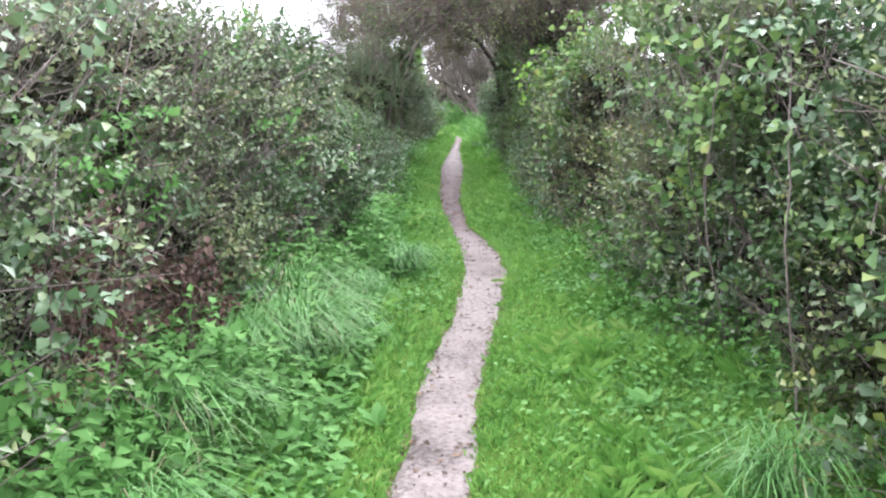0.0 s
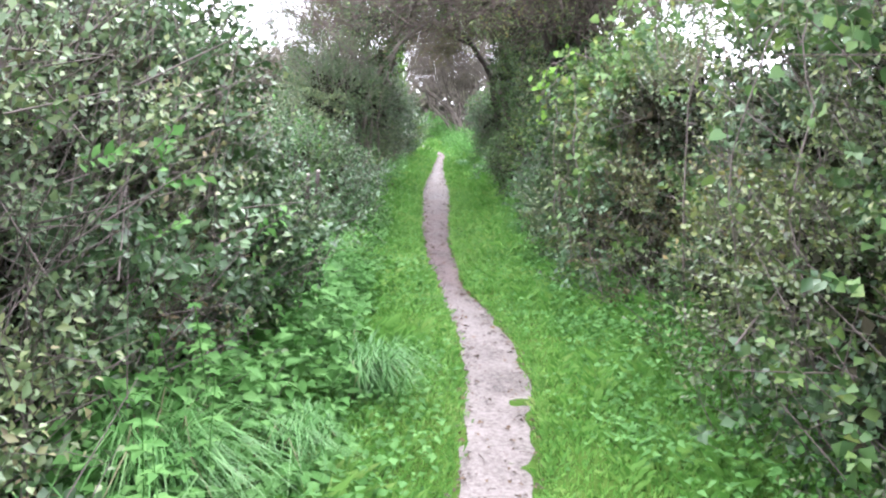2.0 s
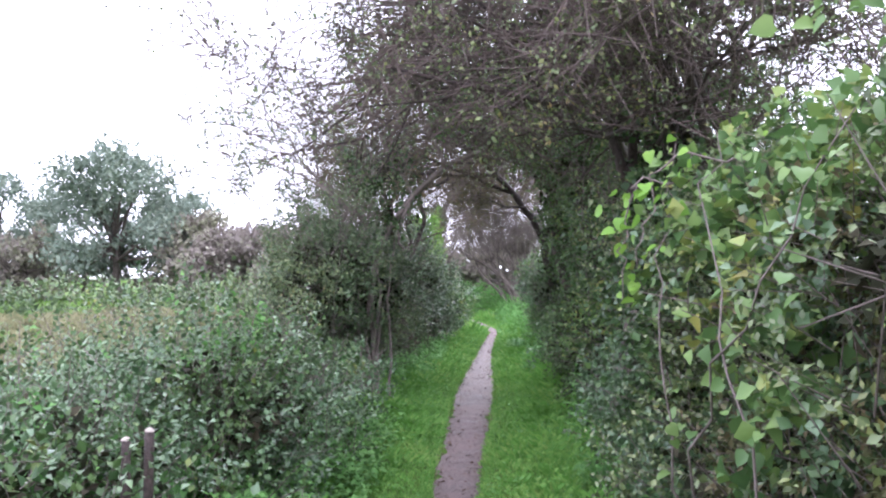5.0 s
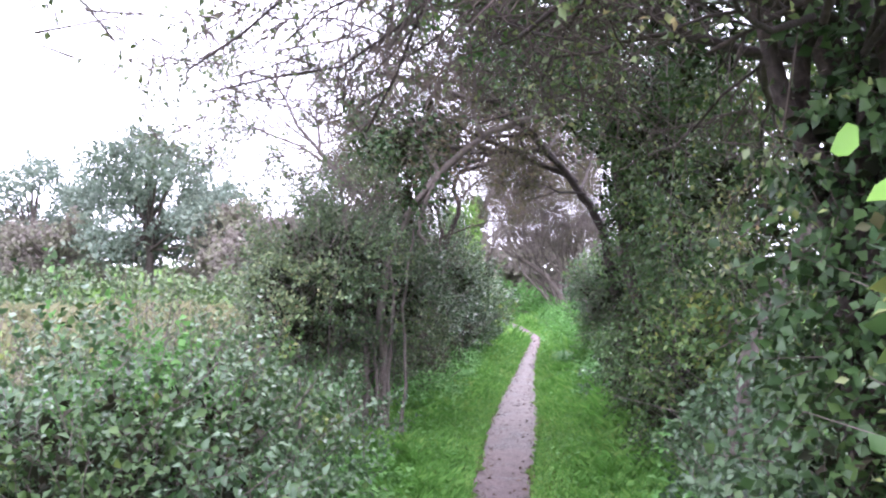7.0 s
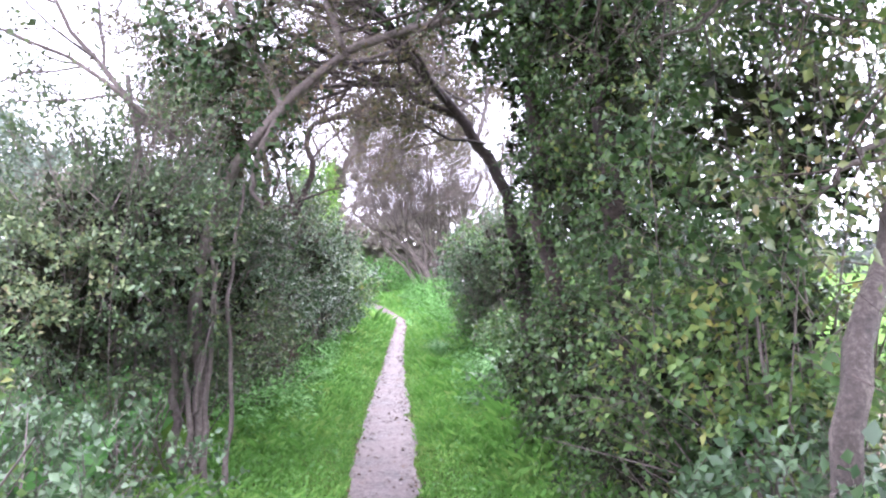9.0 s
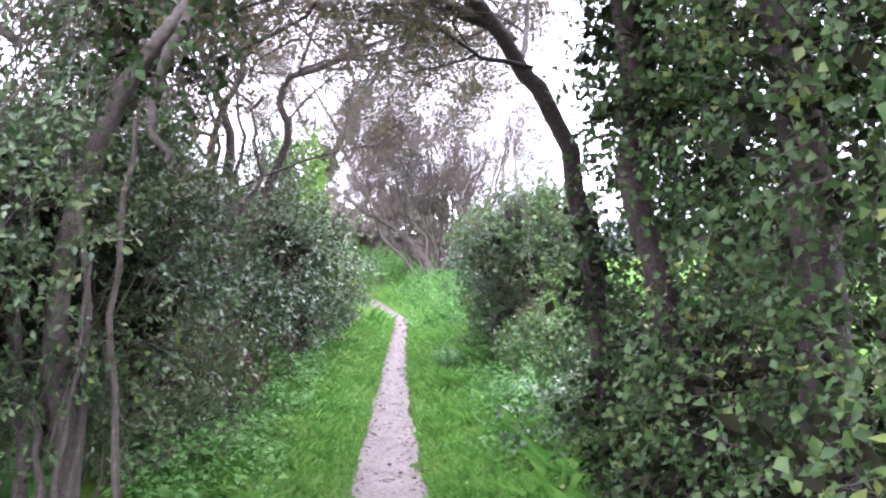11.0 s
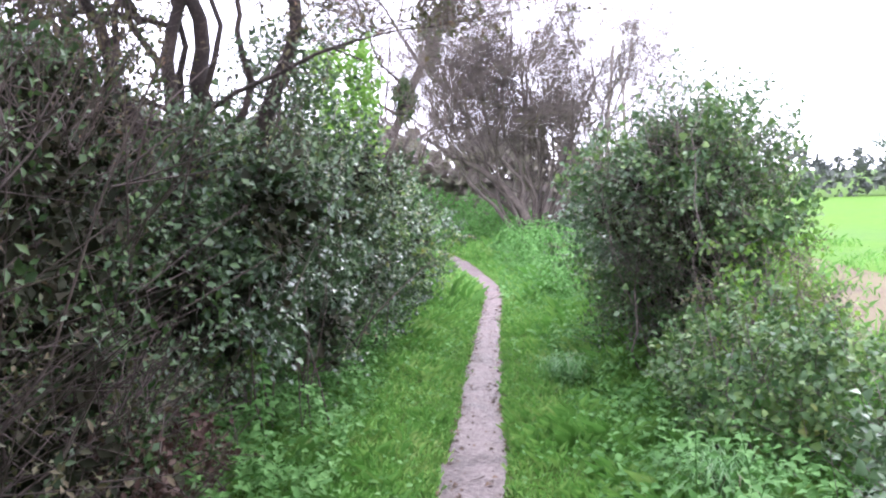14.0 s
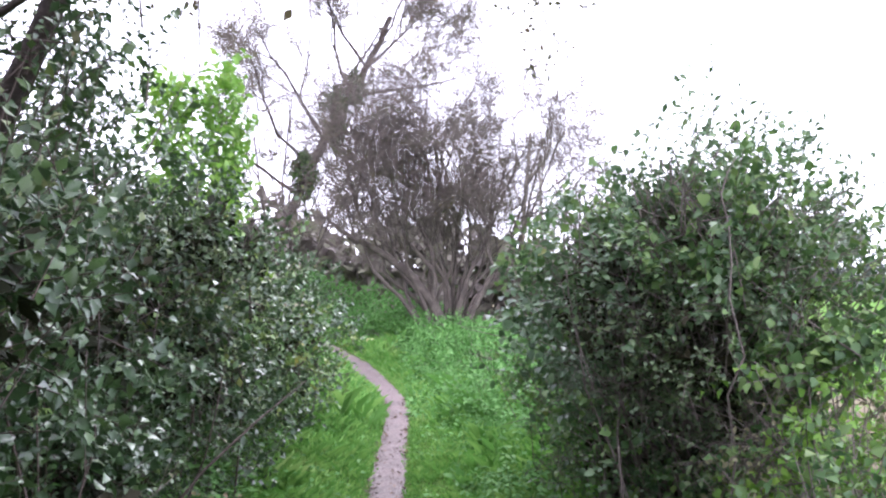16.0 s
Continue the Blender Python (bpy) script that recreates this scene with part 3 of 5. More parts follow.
shrub("hedge_bush", "rounded olive-green bush overgrown with a broad-leaved climber", "bush",
      [(1.75, 9.3, 0.6, 0.6, 0.5, 0.7), (1.75, 9.4, 1.45, 0.6, 0.5, 0.6), (1.6, 10.2, 0.6, 0.58, 0.6, 0.7), (1.6, 10.2, 1.4, 0.58, 0.6, 0.62), (1.55, 11.0, 0.6, 0.58, 0.6, 0.7), (1.55, 11.1, 1.35, 0.55, 0.55, 0.62), (2.1, 10.2, 1.3, 0.5, 0.9, 0.8)],
      3600, M_OLIVE, M_TWIG, 70, core=450, per=12, reach=0.24, size=0.035, stems=40, bare=500, gaps=0.4, noise_amt=0.28, others=[(0.14, M_VINE, 0.07, "oval", 0.9, 0.3), (0.25, M_BRAMBLE, 0.05, "small", 0.75, 0.22), (0.1, M_SPARSE, 0.035, "small", 0.7, 0.22)])

# ---------------------------------------------------------------- low brambles and thickets
shrub("bramble_thicket", "low bramble thicket with glossy leaves in front of the pasture", "bramble", [(-1.75, 9.6, 0.5, 0.85, 0.9, 0.55), (-1.9, 11.2, 0.46, 1.0, 1.0, 0.52), (-3.0, 10.4, 0.4, 0.9, 1.2, 0.45), (-1.45, 12.6, 0.5, 0.75, 0.8, 0.62), (-1.35, 13.4, 0.55, 0.6, 0.7, 0.7)], 3300, M_BRAMBLE, M_TWIG, 80,
      core=600, per=9, reach=0.22, size=0.043, gaps=0.6, noise_amt=0.42, flat=0.9, slim=0.7, shape="toothed", stems=50, bare=380, rise=0.5, others=[(0.1, M_HERB, 0.05, "toothed", 0.7, 0.25), (0.35, M_IVY, 0.042, "small", 0.75, 0.2)])
shrub("bramble_thicket", "low dark bramble thicket at the foot of an ivy-clad thorn", "bramble", [(-1.5, 14.2, 0.42, 0.8, 0.9, 0.5), (-2.6, 13.4, 0.4, 0.9, 1.1, 0.5), (-1.5, 15.8, 0.35, 0.75, 0.8, 0.45)], 2000, M_BRAMBLE, M_TWIG, 81,
      per=7, reach=0.22, size=0.045, gaps=0.5, noise_amt=0.35, slim=0.75, stems=40, bare=300, rise=0.4)
shrub("bramble_thicket", "low bramble and nettle tangle under the ivy", "bramble", [(1.75, 11.9, 0.4, 0.7, 0.8, 0.5), (1.75, 13.4, 0.45, 0.65, 0.8, 0.55), (1.8, 14.8, 0.4, 0.7, 0.7, 0.5)], 1600, M_BRAMBLE, M_TWIG, 82, per=7, reach=0.2, size=0.055, slim=0.7, stems=30, bare=120)
shrub("bramble_thicket", "low bramble spilling over the field edge", "bramble", [(2.0, 19.9, 0.32, 0.75, 0.9, 0.4), (2.7, 20.8, 0.3, 0.8, 0.8, 0.35)], 1300, M_BRAMBLE, M_TWIG, 83, per=7, reach=0.2, size=0.06, slim=0.7, shape="oval", stems=30, bare=120)
shrub("bramble_thicket", "pale green bramble clump at the foot of an ivied bush", "bramble", [(1.75, 22.4, 0.38, 0.5, 0.7, 0.42), (2.3, 22.0, 0.32, 0.6, 0.6, 0.38)], 1100, M_VINE, M_TWIG, 84, per=6, reach=0.16, size=0.05, slim=0.7, shape="oval", stems=30, bare=80)
shrub("bramble_thicket", "green bramble and nettle bank beside the bend", "bramble", [(0.4, 37.0, 0.35, 0.9, 0.7, 0.65), (1.3, 36.9, 0.3, 0.8, 0.8, 0.5), (1.8, 28.5, 0.25, 0.8, 1.6, 0.4), (1.95, 31.5, 0.25, 1.0, 1.8, 0.42), (1.6, 34.4, 0.25, 1.0, 1.0, 0.4), (-0.6, 38.0, 0.5, 1.3, 1.0, 0.75)], 3200, M_HERB, M_TWIG, 85, per=7, reach=0.2, size=0.06, slim=0.7, stems=20)
shrub("bramble_thicket", "green scrub behind the bend of the path", "bramble", [(-2.1, 31.0, 0.7, 0.9, 1.6, 0.8), (-2.4, 34.0, 0.8, 1.0, 1.6, 0.9), (-2.2, 38.5, 0.9, 1.6, 1.4, 1.0)], 1500, M_BRAMBLE, M_TWIG, 86, per=8, reach=0.26, size=0.08, slim=0.7, stems=20)

shrub("weed_scrub", "loose scrub of tall weeds at the edge of the pasture", "scrub", [(-3.4, 14.0, 0.3, 0.9, 1.0, 0.45), (-4.6, 16.5, 0.35, 1.1, 1.2, 0.5), (-3.2, 17.6, 0.4, 0.8, 1.0, 0.6), (-4.2, 19.6, 0.4, 1.1, 1.2, 0.6), (-3.0, 20.6, 0.5, 0.7, 1.0, 0.7)], 1200, M_HAW, M_TWIG, 98, per=7, reach=0.3, size=0.05, rise=0.8, stems=40, bare=300, gaps=0.4)

# ---------------------------------------------------------------- bushes further on
shrub("thorn_bush", "upright dark green thorn bush with a pale bare trunk", "bush", [(-1.45, 17.5, 1.5, 0.72, 0.8, 0.62), (-1.2, 17.9, 1.2, 0.65, 0.7, 0.75), (-1.8, 17.2, 1.15, 0.6, 0.7, 0.8), (-1.35, 18.3, 1.6, 0.65, 0.7, 0.55)], 4600, M_HAW, M_TWIG, 90, core=500, per=10, reach=0.24, size=0.038, stems=20, bare=300, noise_amt=0.3, gaps=0.6, others=[(0.38, M_HOLLY, 0.036, "small", 0.6, 0.24)])
shrub("weed_scrub", "tall loose leafy stems behind the bramble thicket", "scrub", [(-2.0, 14.6, 0.95, 0.7, 0.6, 0.5), (-2.9, 14.4, 0.85, 0.7, 0.6, 0.45), (-1.5, 14.9, 0.85, 0.4, 0.5, 0.45)], 420, M_HAW, M_TWIG, 99, per=8, reach=0.42, size=0.045, slim=0.65, rise=1.0, spread=0.45, stems=40, bare=200, gaps=0.4, others=[(0.3, M_VINE, 0.045, "small", 0.7, 0.35)])
shrub("thorn_sprays", "thin green sprays standing out of the thorn bush", "bush", [(-1.4, 17.5, 2.1, 0.6, 0.7, 0.42)], 330, M_HAW, M_TWIG, 88, per=9, reach=0.32, size=0.036, rise=0.8, stems=14, bare=160, gaps=0.4)
shrub("thicket", "dark thicket of bare brown stems with ivy", "bush", [(-1.5, 19.6, 1.1, 0.7, 0.8, 1.1), (-1.55, 20.8, 1.05, 0.7, 0.8, 1.1), (-2.2, 21.8, 1.2, 0.7, 0.8, 1.2), (-1.15, 20.4, 0.4, 0.4, 1.0, 0.5), (-1.7, 21.6, 1.7, 0.6, 0.8, 0.6)], 2600, M_IVY, M_DTWIG, 91,
      core=1500, per=8, reach=0.22, size=0.04, stems=160, bare=2400, stem_r=0.009, gaps=0.7, low=0.4, noise_amt=0.3, others=[(0.3, M_HAW, 0.038, "small", 0.6, 0.25), (0.25, M_SPARSE, 0.03, "small", 0.5, 0.3)])
shrub("thicket", "dark shrubby growth behind the evergreen bush", "bush", [(-2.35, 20.4, 1.1, 0.7, 1.1, 1.15), (-2.3, 22.6, 1.5, 0.8, 1.3, 1.45), (-2.0, 25.0, 1.1, 0.7, 1.4, 1.2), (-1.9, 27.6, 0.9, 0.7, 1.2, 1.0)], 2200, M_IVY, M_DTWIG, 97, core=400, per=8, reach=0.3, size=0.065, stems=40, bare=500, gaps=0.25)
shrub("hazel_bush", "loose green bush behind the leaning trunk", "bush", [(1.95, 15.3, 1.5, 0.6, 0.7, 1.0), (1.7, 15.6, 0.8, 0.5, 0.6, 0.8), (1.9, 15.3, 2.6, 0.55, 0.6, 0.5)], 1400, M_VINE, M_TWIG, 96, per=9, reach=0.3, size=0.055, shape="oval", stems=24, bare=260, gaps=0.6, others=[(0.4, M_OLIVE, 0.05, "oval", 0.6, 0.3)])
shrub("evergreen_bush", "glossy dark evergreen bush crowding the path", "bush", [(-1.2, 22.3, 1.0, 0.68, 0.75, 1.0), (-1.05, 23.6, 1.1, 0.68, 0.8, 1.05), (-0.9, 24.9, 1.05, 0.65, 0.8, 0.95), (-0.85, 26.2, 0.95, 0.6, 0.8, 0.85), (-0.72, 27.4, 0.85, 0.5, 0.65, 0.75), (-0.6, 28.3, 0.65, 0.55, 0.5, 0.6), (-0.72, 22.1, 1.35, 0.38, 0.4, 0.4), (-0.72, 23.2, 0.6, 0.35, 0.5, 0.4), (-0.55, 24.7, 1.5, 0.4, 0.4, 0.38), (-0.5, 26.4, 0.7, 0.35, 0.5, 0.4)], 5000, M_HOLLY, M_DTWIG, 92,
      core=700, per=9, reach=0.24, size=0.05, slim=0.62, shape="oval", stems=22, bare=350, gaps=0.7, noise_amt=0.42, others=[(0.2, M_HAW, 0.04, "small", 0.6, 0.26), (0.15, M_VINE, 0.05, "oval", 0.7, 0.24)])
shrub("ivied_bush", "round bush smothered in ivy with a yellow-green crown", "bush", [(1.75, 24.6, 1.2, 0.6, 0.8, 0.75), (1.92, 24.0, 1.1, 0.46, 0.65, 0.75), (1.8, 25.7, 1.1, 0.6, 0.7, 0.8), (1.95, 24.8, 1.45, 0.5, 0.7, 0.48), (1.75, 24.6, 0.6, 0.4, 0.7, 0.6)], 4000, M_VINE, M_TWIG, 93,
      core=450, per=9, reach=0.22, size=0.05, slim=0.8, stems=90, bare=1100, gaps=0.5, low=0.9, noise_amt=0.32, rise=0.0, others=[(0.35, M_BRAMBLE, 0.05, "oval", 0.75, 0.25), (0.2, M_HAW, 0.035, "small", 0.6, 0.28)])
shrub("hanging_climber_growth", "yellow-green climber growth hanging down to the field edge", "climber", [(2.0, 23.4, 0.7, 0.28, 0.3, 0.65), (2.25, 23.5, 0.8, 0.3, 0.35, 0.7), (2.6, 23.8, 0.45, 0.3, 0.4, 0.4)], 900, M_LIME, M_TWIG, 89, per=7, reach=0.25, size=0.046, slim=0.85, shape="oval", rise=-0.3, stems=24, bare=160, gaps=0.5, others=[(0.4, M_VINE, 0.048, "oval", 0.85, 0.25), (0.2, M_DRYGRASS, 0.03, "small", 0.5, 0.3)])
shrub("elder_shoots", "tall leafy shoots standing out of the ivied bush", "bush", [(1.9, 24.2, 1.9, 0.3, 0.4, 0.4), (2.3, 24.4, 1.75, 0.45, 0.45, 0.4)], 260, M_BRAMBLE, M_TWIG, 94, per=8, reach=0.4, size=0.05, slim=0.5, rise=1.6, spread=0.3, stems=30, bare=60)
shrub("sapling", "lime-green leafy sapling rising through the evergreen bush", "sapling", [(-0.76, 26.1, 2.4, 0.2, 0.22, 0.46), (-1.08, 26.0, 2.35, 0.15, 0.18, 0.4), (-0.82, 25.9, 1.9, 0.28, 0.32, 0.4), (-0.7, 25.6, 1.5, 0.22, 0.28, 0.3)], 340, M_LIME, M_TWIG, 95, per=9, reach=0.26, size=0.066, slim=0.7, rise=1.2, spread=0.4, shape="oval", gaps=0, stems=10, stem_r=0.008)

shrub("evergreen_shoots", "tall grey-green shoots above the evergreen bush", "bush", [(-0.85, 22.9, 2.0, 0.25, 0.3, 0.4), (-1.2, 24.4, 2.2, 0.3, 0.4, 0.35)], 200, M_HOLLY, M_DTWIG, 87, per=9, reach=0.36, size=0.05, slim=0.6, rise=1.2, spread=0.4, shape="oval", stems=14, bare=40, gaps=0.2)

M_RUST = leaf_material("dead_stalk_leaf", [(0.1, (0.045, 0.024, 0.019)), (0.5, (0.095, 0.056, 0.044)), (0.9, (0.17, 0.115, 0.09))], 0.6, 0.15, 3.0, 0.2)
for i, (x, y, z) in enumerate([(-1.3, 3.3, 0.6), (-1.2, 4.1, 0.5), (-1.05, 20.7, 0.35), (-0.95, 21.3, 0.3)]):
    shrub("dead_stalks", "dead rust-brown dock stalks standing in the herbs", "dead plant", [(x, y, z, 0.16, 0.3, z * 0.6)], 110, M_RUST, M_BTWIG, 700 + i, "dead stalks", per=7, reach=0.2, size=0.045, rise=1.0, spread=0.4, stems=16, stem_r=0.005, gaps=0)


# ---------------------------------------------------------------- trees
def tree(name, label, stems, crown, seed, bark, twig_mat, leaf_mat=None, leaf_n=0, size=0.04, ivy=(), level=3, split=4, hair=0, up=0.15, curl=0.3, per=5, hair_len=0.35, droop=0.0, floor=0.3, hair_r=0.003, twist=0.012):
    """stems: (points, base radius, end radius); crown: (start, way, length, radius) of limbs that branch."""
    rng = np.random.default_rng(seed)
    base = np.array(stems[0][0][0], float)
    base[2] = float(ground_z(base[0], base[1]))
    ob = thing(name, label, "tree", at=base)
    for pts, r0, r1 in stems:
        line = smooth_line(pts, 16, rng, twist)
        v, f = tube(line, np.linspace(r0, r1, 16) * (1 + 0.5 * np.exp(-np.arange(16) / 1.5)) , 9, 0.07, rng)
        me = mesh_of("trunk", v - base, f)
        part_mesh("trunk", me, bark, ob)
        for p in me.polygons:
            p.use_smooth = True
    segs = []
    for start, way, length, radius in crown:
        own = []
        grow(rng, start, way, length, radius, level, own, up, split, curl)
        own = [s for s in own if s[1][2] > floor or s[1][0] > 1.0]
        main = [s for s in own if s[4] == level]
        if main:
            v, f = tube(np.array([main[0][0]] + [s[1] for s in main]), np.array([main[0][2]] + [s[3] for s in main]), 6)
            part_mesh("limb", mesh_of("limb", v - base, f), bark, ob)
        segs += own
    segs = [s for s, k in zip(segs, clear_way(np.array([s[1] for s in segs]).reshape(-1, 3))) if k]
    if segs:
        for lev, (v, f) in branches([s for s in segs if s[4] < level], {level - 1: 4}):
            part_mesh("branch" if lev == level - 1 else "twig", mesh_of("branch", v - base, f), bark if lev == level - 1 else twig_mat, ob, kind="stuff")
        low = [s for s in segs if s[4] <= 1]
        A, B = np.array([s[0] for s in low]), np.array([s[1] for s in low])
        if hair:
            k = rng.integers(0, len(low), hair)
            t = rng.uniform(0, 1, (hair, 1))
            p = A[k] * (1 - t) + B[k] * t
            w = unit(unit(B[k] - A[k]) * 0.7 + rng.normal(size=(hair, 3)) * 0.6 + np.array([0, 0, -droop]))
            ln = hair_len * rng.uniform(0.3, 1.2, (hair, 1))
            ok = clear_way(p + w * ln) & ((p + w * ln)[:, 2] > floor)
            p, w, ln = p[ok], w[ok], ln[ok]
            k = len(p)
            v, f = sticks(p, p + w * ln, np.full(k, hair_r), np.full(k, hair_r * 0.4))
            part_mesh("twig", mesh_of("twig", v - base, f), twig_mat, ob, kind="stuff")
        if leaf_n:
            k = rng.integers(0, len(low), leaf_n)
            tip = B[k] + rng.normal(size=(leaf_n, 3)) * 0.05
            (v, f), _ = spray_leaves(rng, tip, unit(B[k] - A[k]), per, 0.18, size, 0.6, 0.0, 0.6)
            part_mesh("crown", mesh_of("crown", v - base, f), leaf_mat, ob, kind="stuff")
    for lumps, n, sz in ivy:
        tip, o = lump_points(rng, lumps, int(n * 1.5), 0.3, 0.3, gaps=0.3)
        tip, o = clumped(rng, tip, o, n)
        (v, f), (a, b) = spray_leaves(rng, tip, o, 7, 0.22, sz, 0.85, -0.2, 0.5, "oval", flat=0.35)
        # Filling under the ivy, its leaf colour darkened to paint shade.
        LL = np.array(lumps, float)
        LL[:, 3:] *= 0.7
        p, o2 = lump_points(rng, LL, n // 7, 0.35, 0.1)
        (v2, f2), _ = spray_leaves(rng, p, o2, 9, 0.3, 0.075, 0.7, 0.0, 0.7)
        part_mesh("inner_growth", mesh_of("inner_growth", v2 - base, f2), M_INNER_SHADE, ob, "stems and dead leaves under the ivy, near-black to paint the shade", "stuff")
        part_mesh("ivy", mesh_of("ivy", v - base, f), M_IVY, ob, "dark glossy ivy leaves", "stuff")
        v, f = sticks(a[::3], b[::3], np.full(len(a[::3]), 0.003), np.full(len(a[::3]), 0.0015))
        part_mesh("ivy_stem", mesh_of("ivy_stem", v - base, f), M_DTWIG, ob, kind="stuff")
    return ob


# thorn tree whose brown crown hangs over the path
def thorn_limbs():
    rng = np.random.default_rng(77)
    out = []
    for k in range(18):
        out.append(((1.45 + rng.normal() * 0.2, 12.2 + rng.normal() * 0.2, rng.uniform(2.2, 3.4)), (rng.normal() * 0.5 - 0.1, -0.5 + rng.normal() * 0.4, rng.uniform(-0.3, 0.6)), rng.uniform(0.6, 1.0), 0.014))
    for k in range(34):
        z = rng.uniform(2.3, 4.0)
        a = rng.uniform(-0.5, 1.35)
        out.append(((1.35 - 0.12 * (z - 2.3) + rng.normal() * 0.1, 12.8 + rng.normal() * 0.25, z), (-math.cos(a), math.sin(a) + 0.1, rng.uniform(0.05, 0.7)), rng.uniform(1.1, 1.75), rng.uniform(0.012, 0.026)))
    for y, z in ((12.9, 3.0), (13.2, 3.2), (12.7, 3.3), (13.0, 2.8)):
        out.append(((0.3, y, z), (-1.0, 0.05, -0.22), 1.7, 0.011))
    for k in range(10):
        out.append(((1.7 + rng.normal() * 0.1, 12.9, rng.uniform(2.2, 3.6)), (rng.uniform(0.2, 0.8), rng.uniform(-0.5, 0.6), 0.7), rng.uniform(0.9, 1.4), 0.022))
    return out


def thorn_stems():
    rng = np.random.default_rng(78)
    out = [([(1.9, 12.8, -0.05), (1.75, 12.8, 1.0), (1.5, 12.7, 2.1), (1.2, 12.7, 3.0), (0.8, 12.8, 4.2)], 0.09, 0.04)]
    for k in range(15):
        x, y = 1.75 + rng.normal() * 0.16, 12.4 + rng.normal() * 0.3
        tx = x + rng.normal() * 0.5 - 0.25
        out.append(([(x, y, -0.05), (x - 0.1 + rng.normal() * 0.08, y, 1.3), (x - 0.22 + rng.normal() * 0.09, y + rng.normal() * 0.08, 2.2), (x - 0.3 + rng.normal() * 0.12, y + rng.normal() * 0.12, 2.9), (tx, y + rng.normal() * 0.4, 3.9)], rng.uniform(0.025, 0.06), 0.014))
    return out


tree("thorn_tree", "old thorn tree with a dense brown twiggy crown over the path", thorn_stems(), thorn_limbs(),
     101, M_RBARK, M_DTWIG, M_OLIVE, 11000, 0.033, level=3, split=4, hair=10000, up=0.05, curl=0.45, hair_len=0.45, droop=0.2, floor=2.15, per=3, hair_r=0.0045,
     ivy=[([(1.6, 12.4, 0.9, 0.42, 0.5, 0.9), (1.55, 12.5, 1.9, 0.38, 0.45, 0.7), (1.9, 12.3, 1.4, 0.4, 0.45, 1.0)], 1700, 0.05), ([(1.35, 12.5, 2.9, 0.4, 0.4, 0.6), (0.9, 12.7, 3.0, 0.45, 0.4, 0.35), (1.5, 12.6, 3.6, 0.4, 0.4, 0.5)], 200, 0.035)])

# leaning pale trunk and the ivy wall behind it
tree("ivied_tree", "leaning pale-barked tree hung with ivy", [
    ([(1.35, 14.0, -0.05), (1.42, 14.1, 0.7), (1.5, 14.2, 1.15), (1.75, 14.5, 1.5), (2.2, 14.9, 2.2), (2.5, 15.2, 3.6)], 0.055, 0.03),
    ([(2.3, 15.0, 2.4), (1.75, 14.8, 2.5), (1.38, 14.65, 2.42), (1.2, 14.6, 2.3), (1.02, 14.6, 2.2)], 0.016, 0.005),
    ([(2.4, 15.0, 2.1), (1.8, 14.6, 1.9), (1.6, 14.4, 1.8), (1.45, 14.3, 1.72)], 0.014, 0.005)],
    [((1.3, 15.0, 2.9), (-0.8, -0.2, 0.5), 1.5, 0.02), ((2.3, 15.0, 2.8), (0.3, -0.6, 0.6), 1.3, 0.03), ((1.0, 15.3, 3.4), (-0.8, 0.3, 0.4), 1.5, 0.03), ((2.3, 15.0, 2.5), (0.6, 0.3, 0.5), 1.2, 0.03)],
    102, M_BARK, M_DTWIG, M_VINE, 3300, 0.045, ivy=[([(1.65, 15.3, 1.9, 0.5, 0.5, 0.7), (1.5, 15.0, 3.3, 0.9, 0.8, 0.8), (0.5, 15.6, 3.6, 0.9, 0.8, 0.6)], 1500, 0.045)], level=3, split=3)

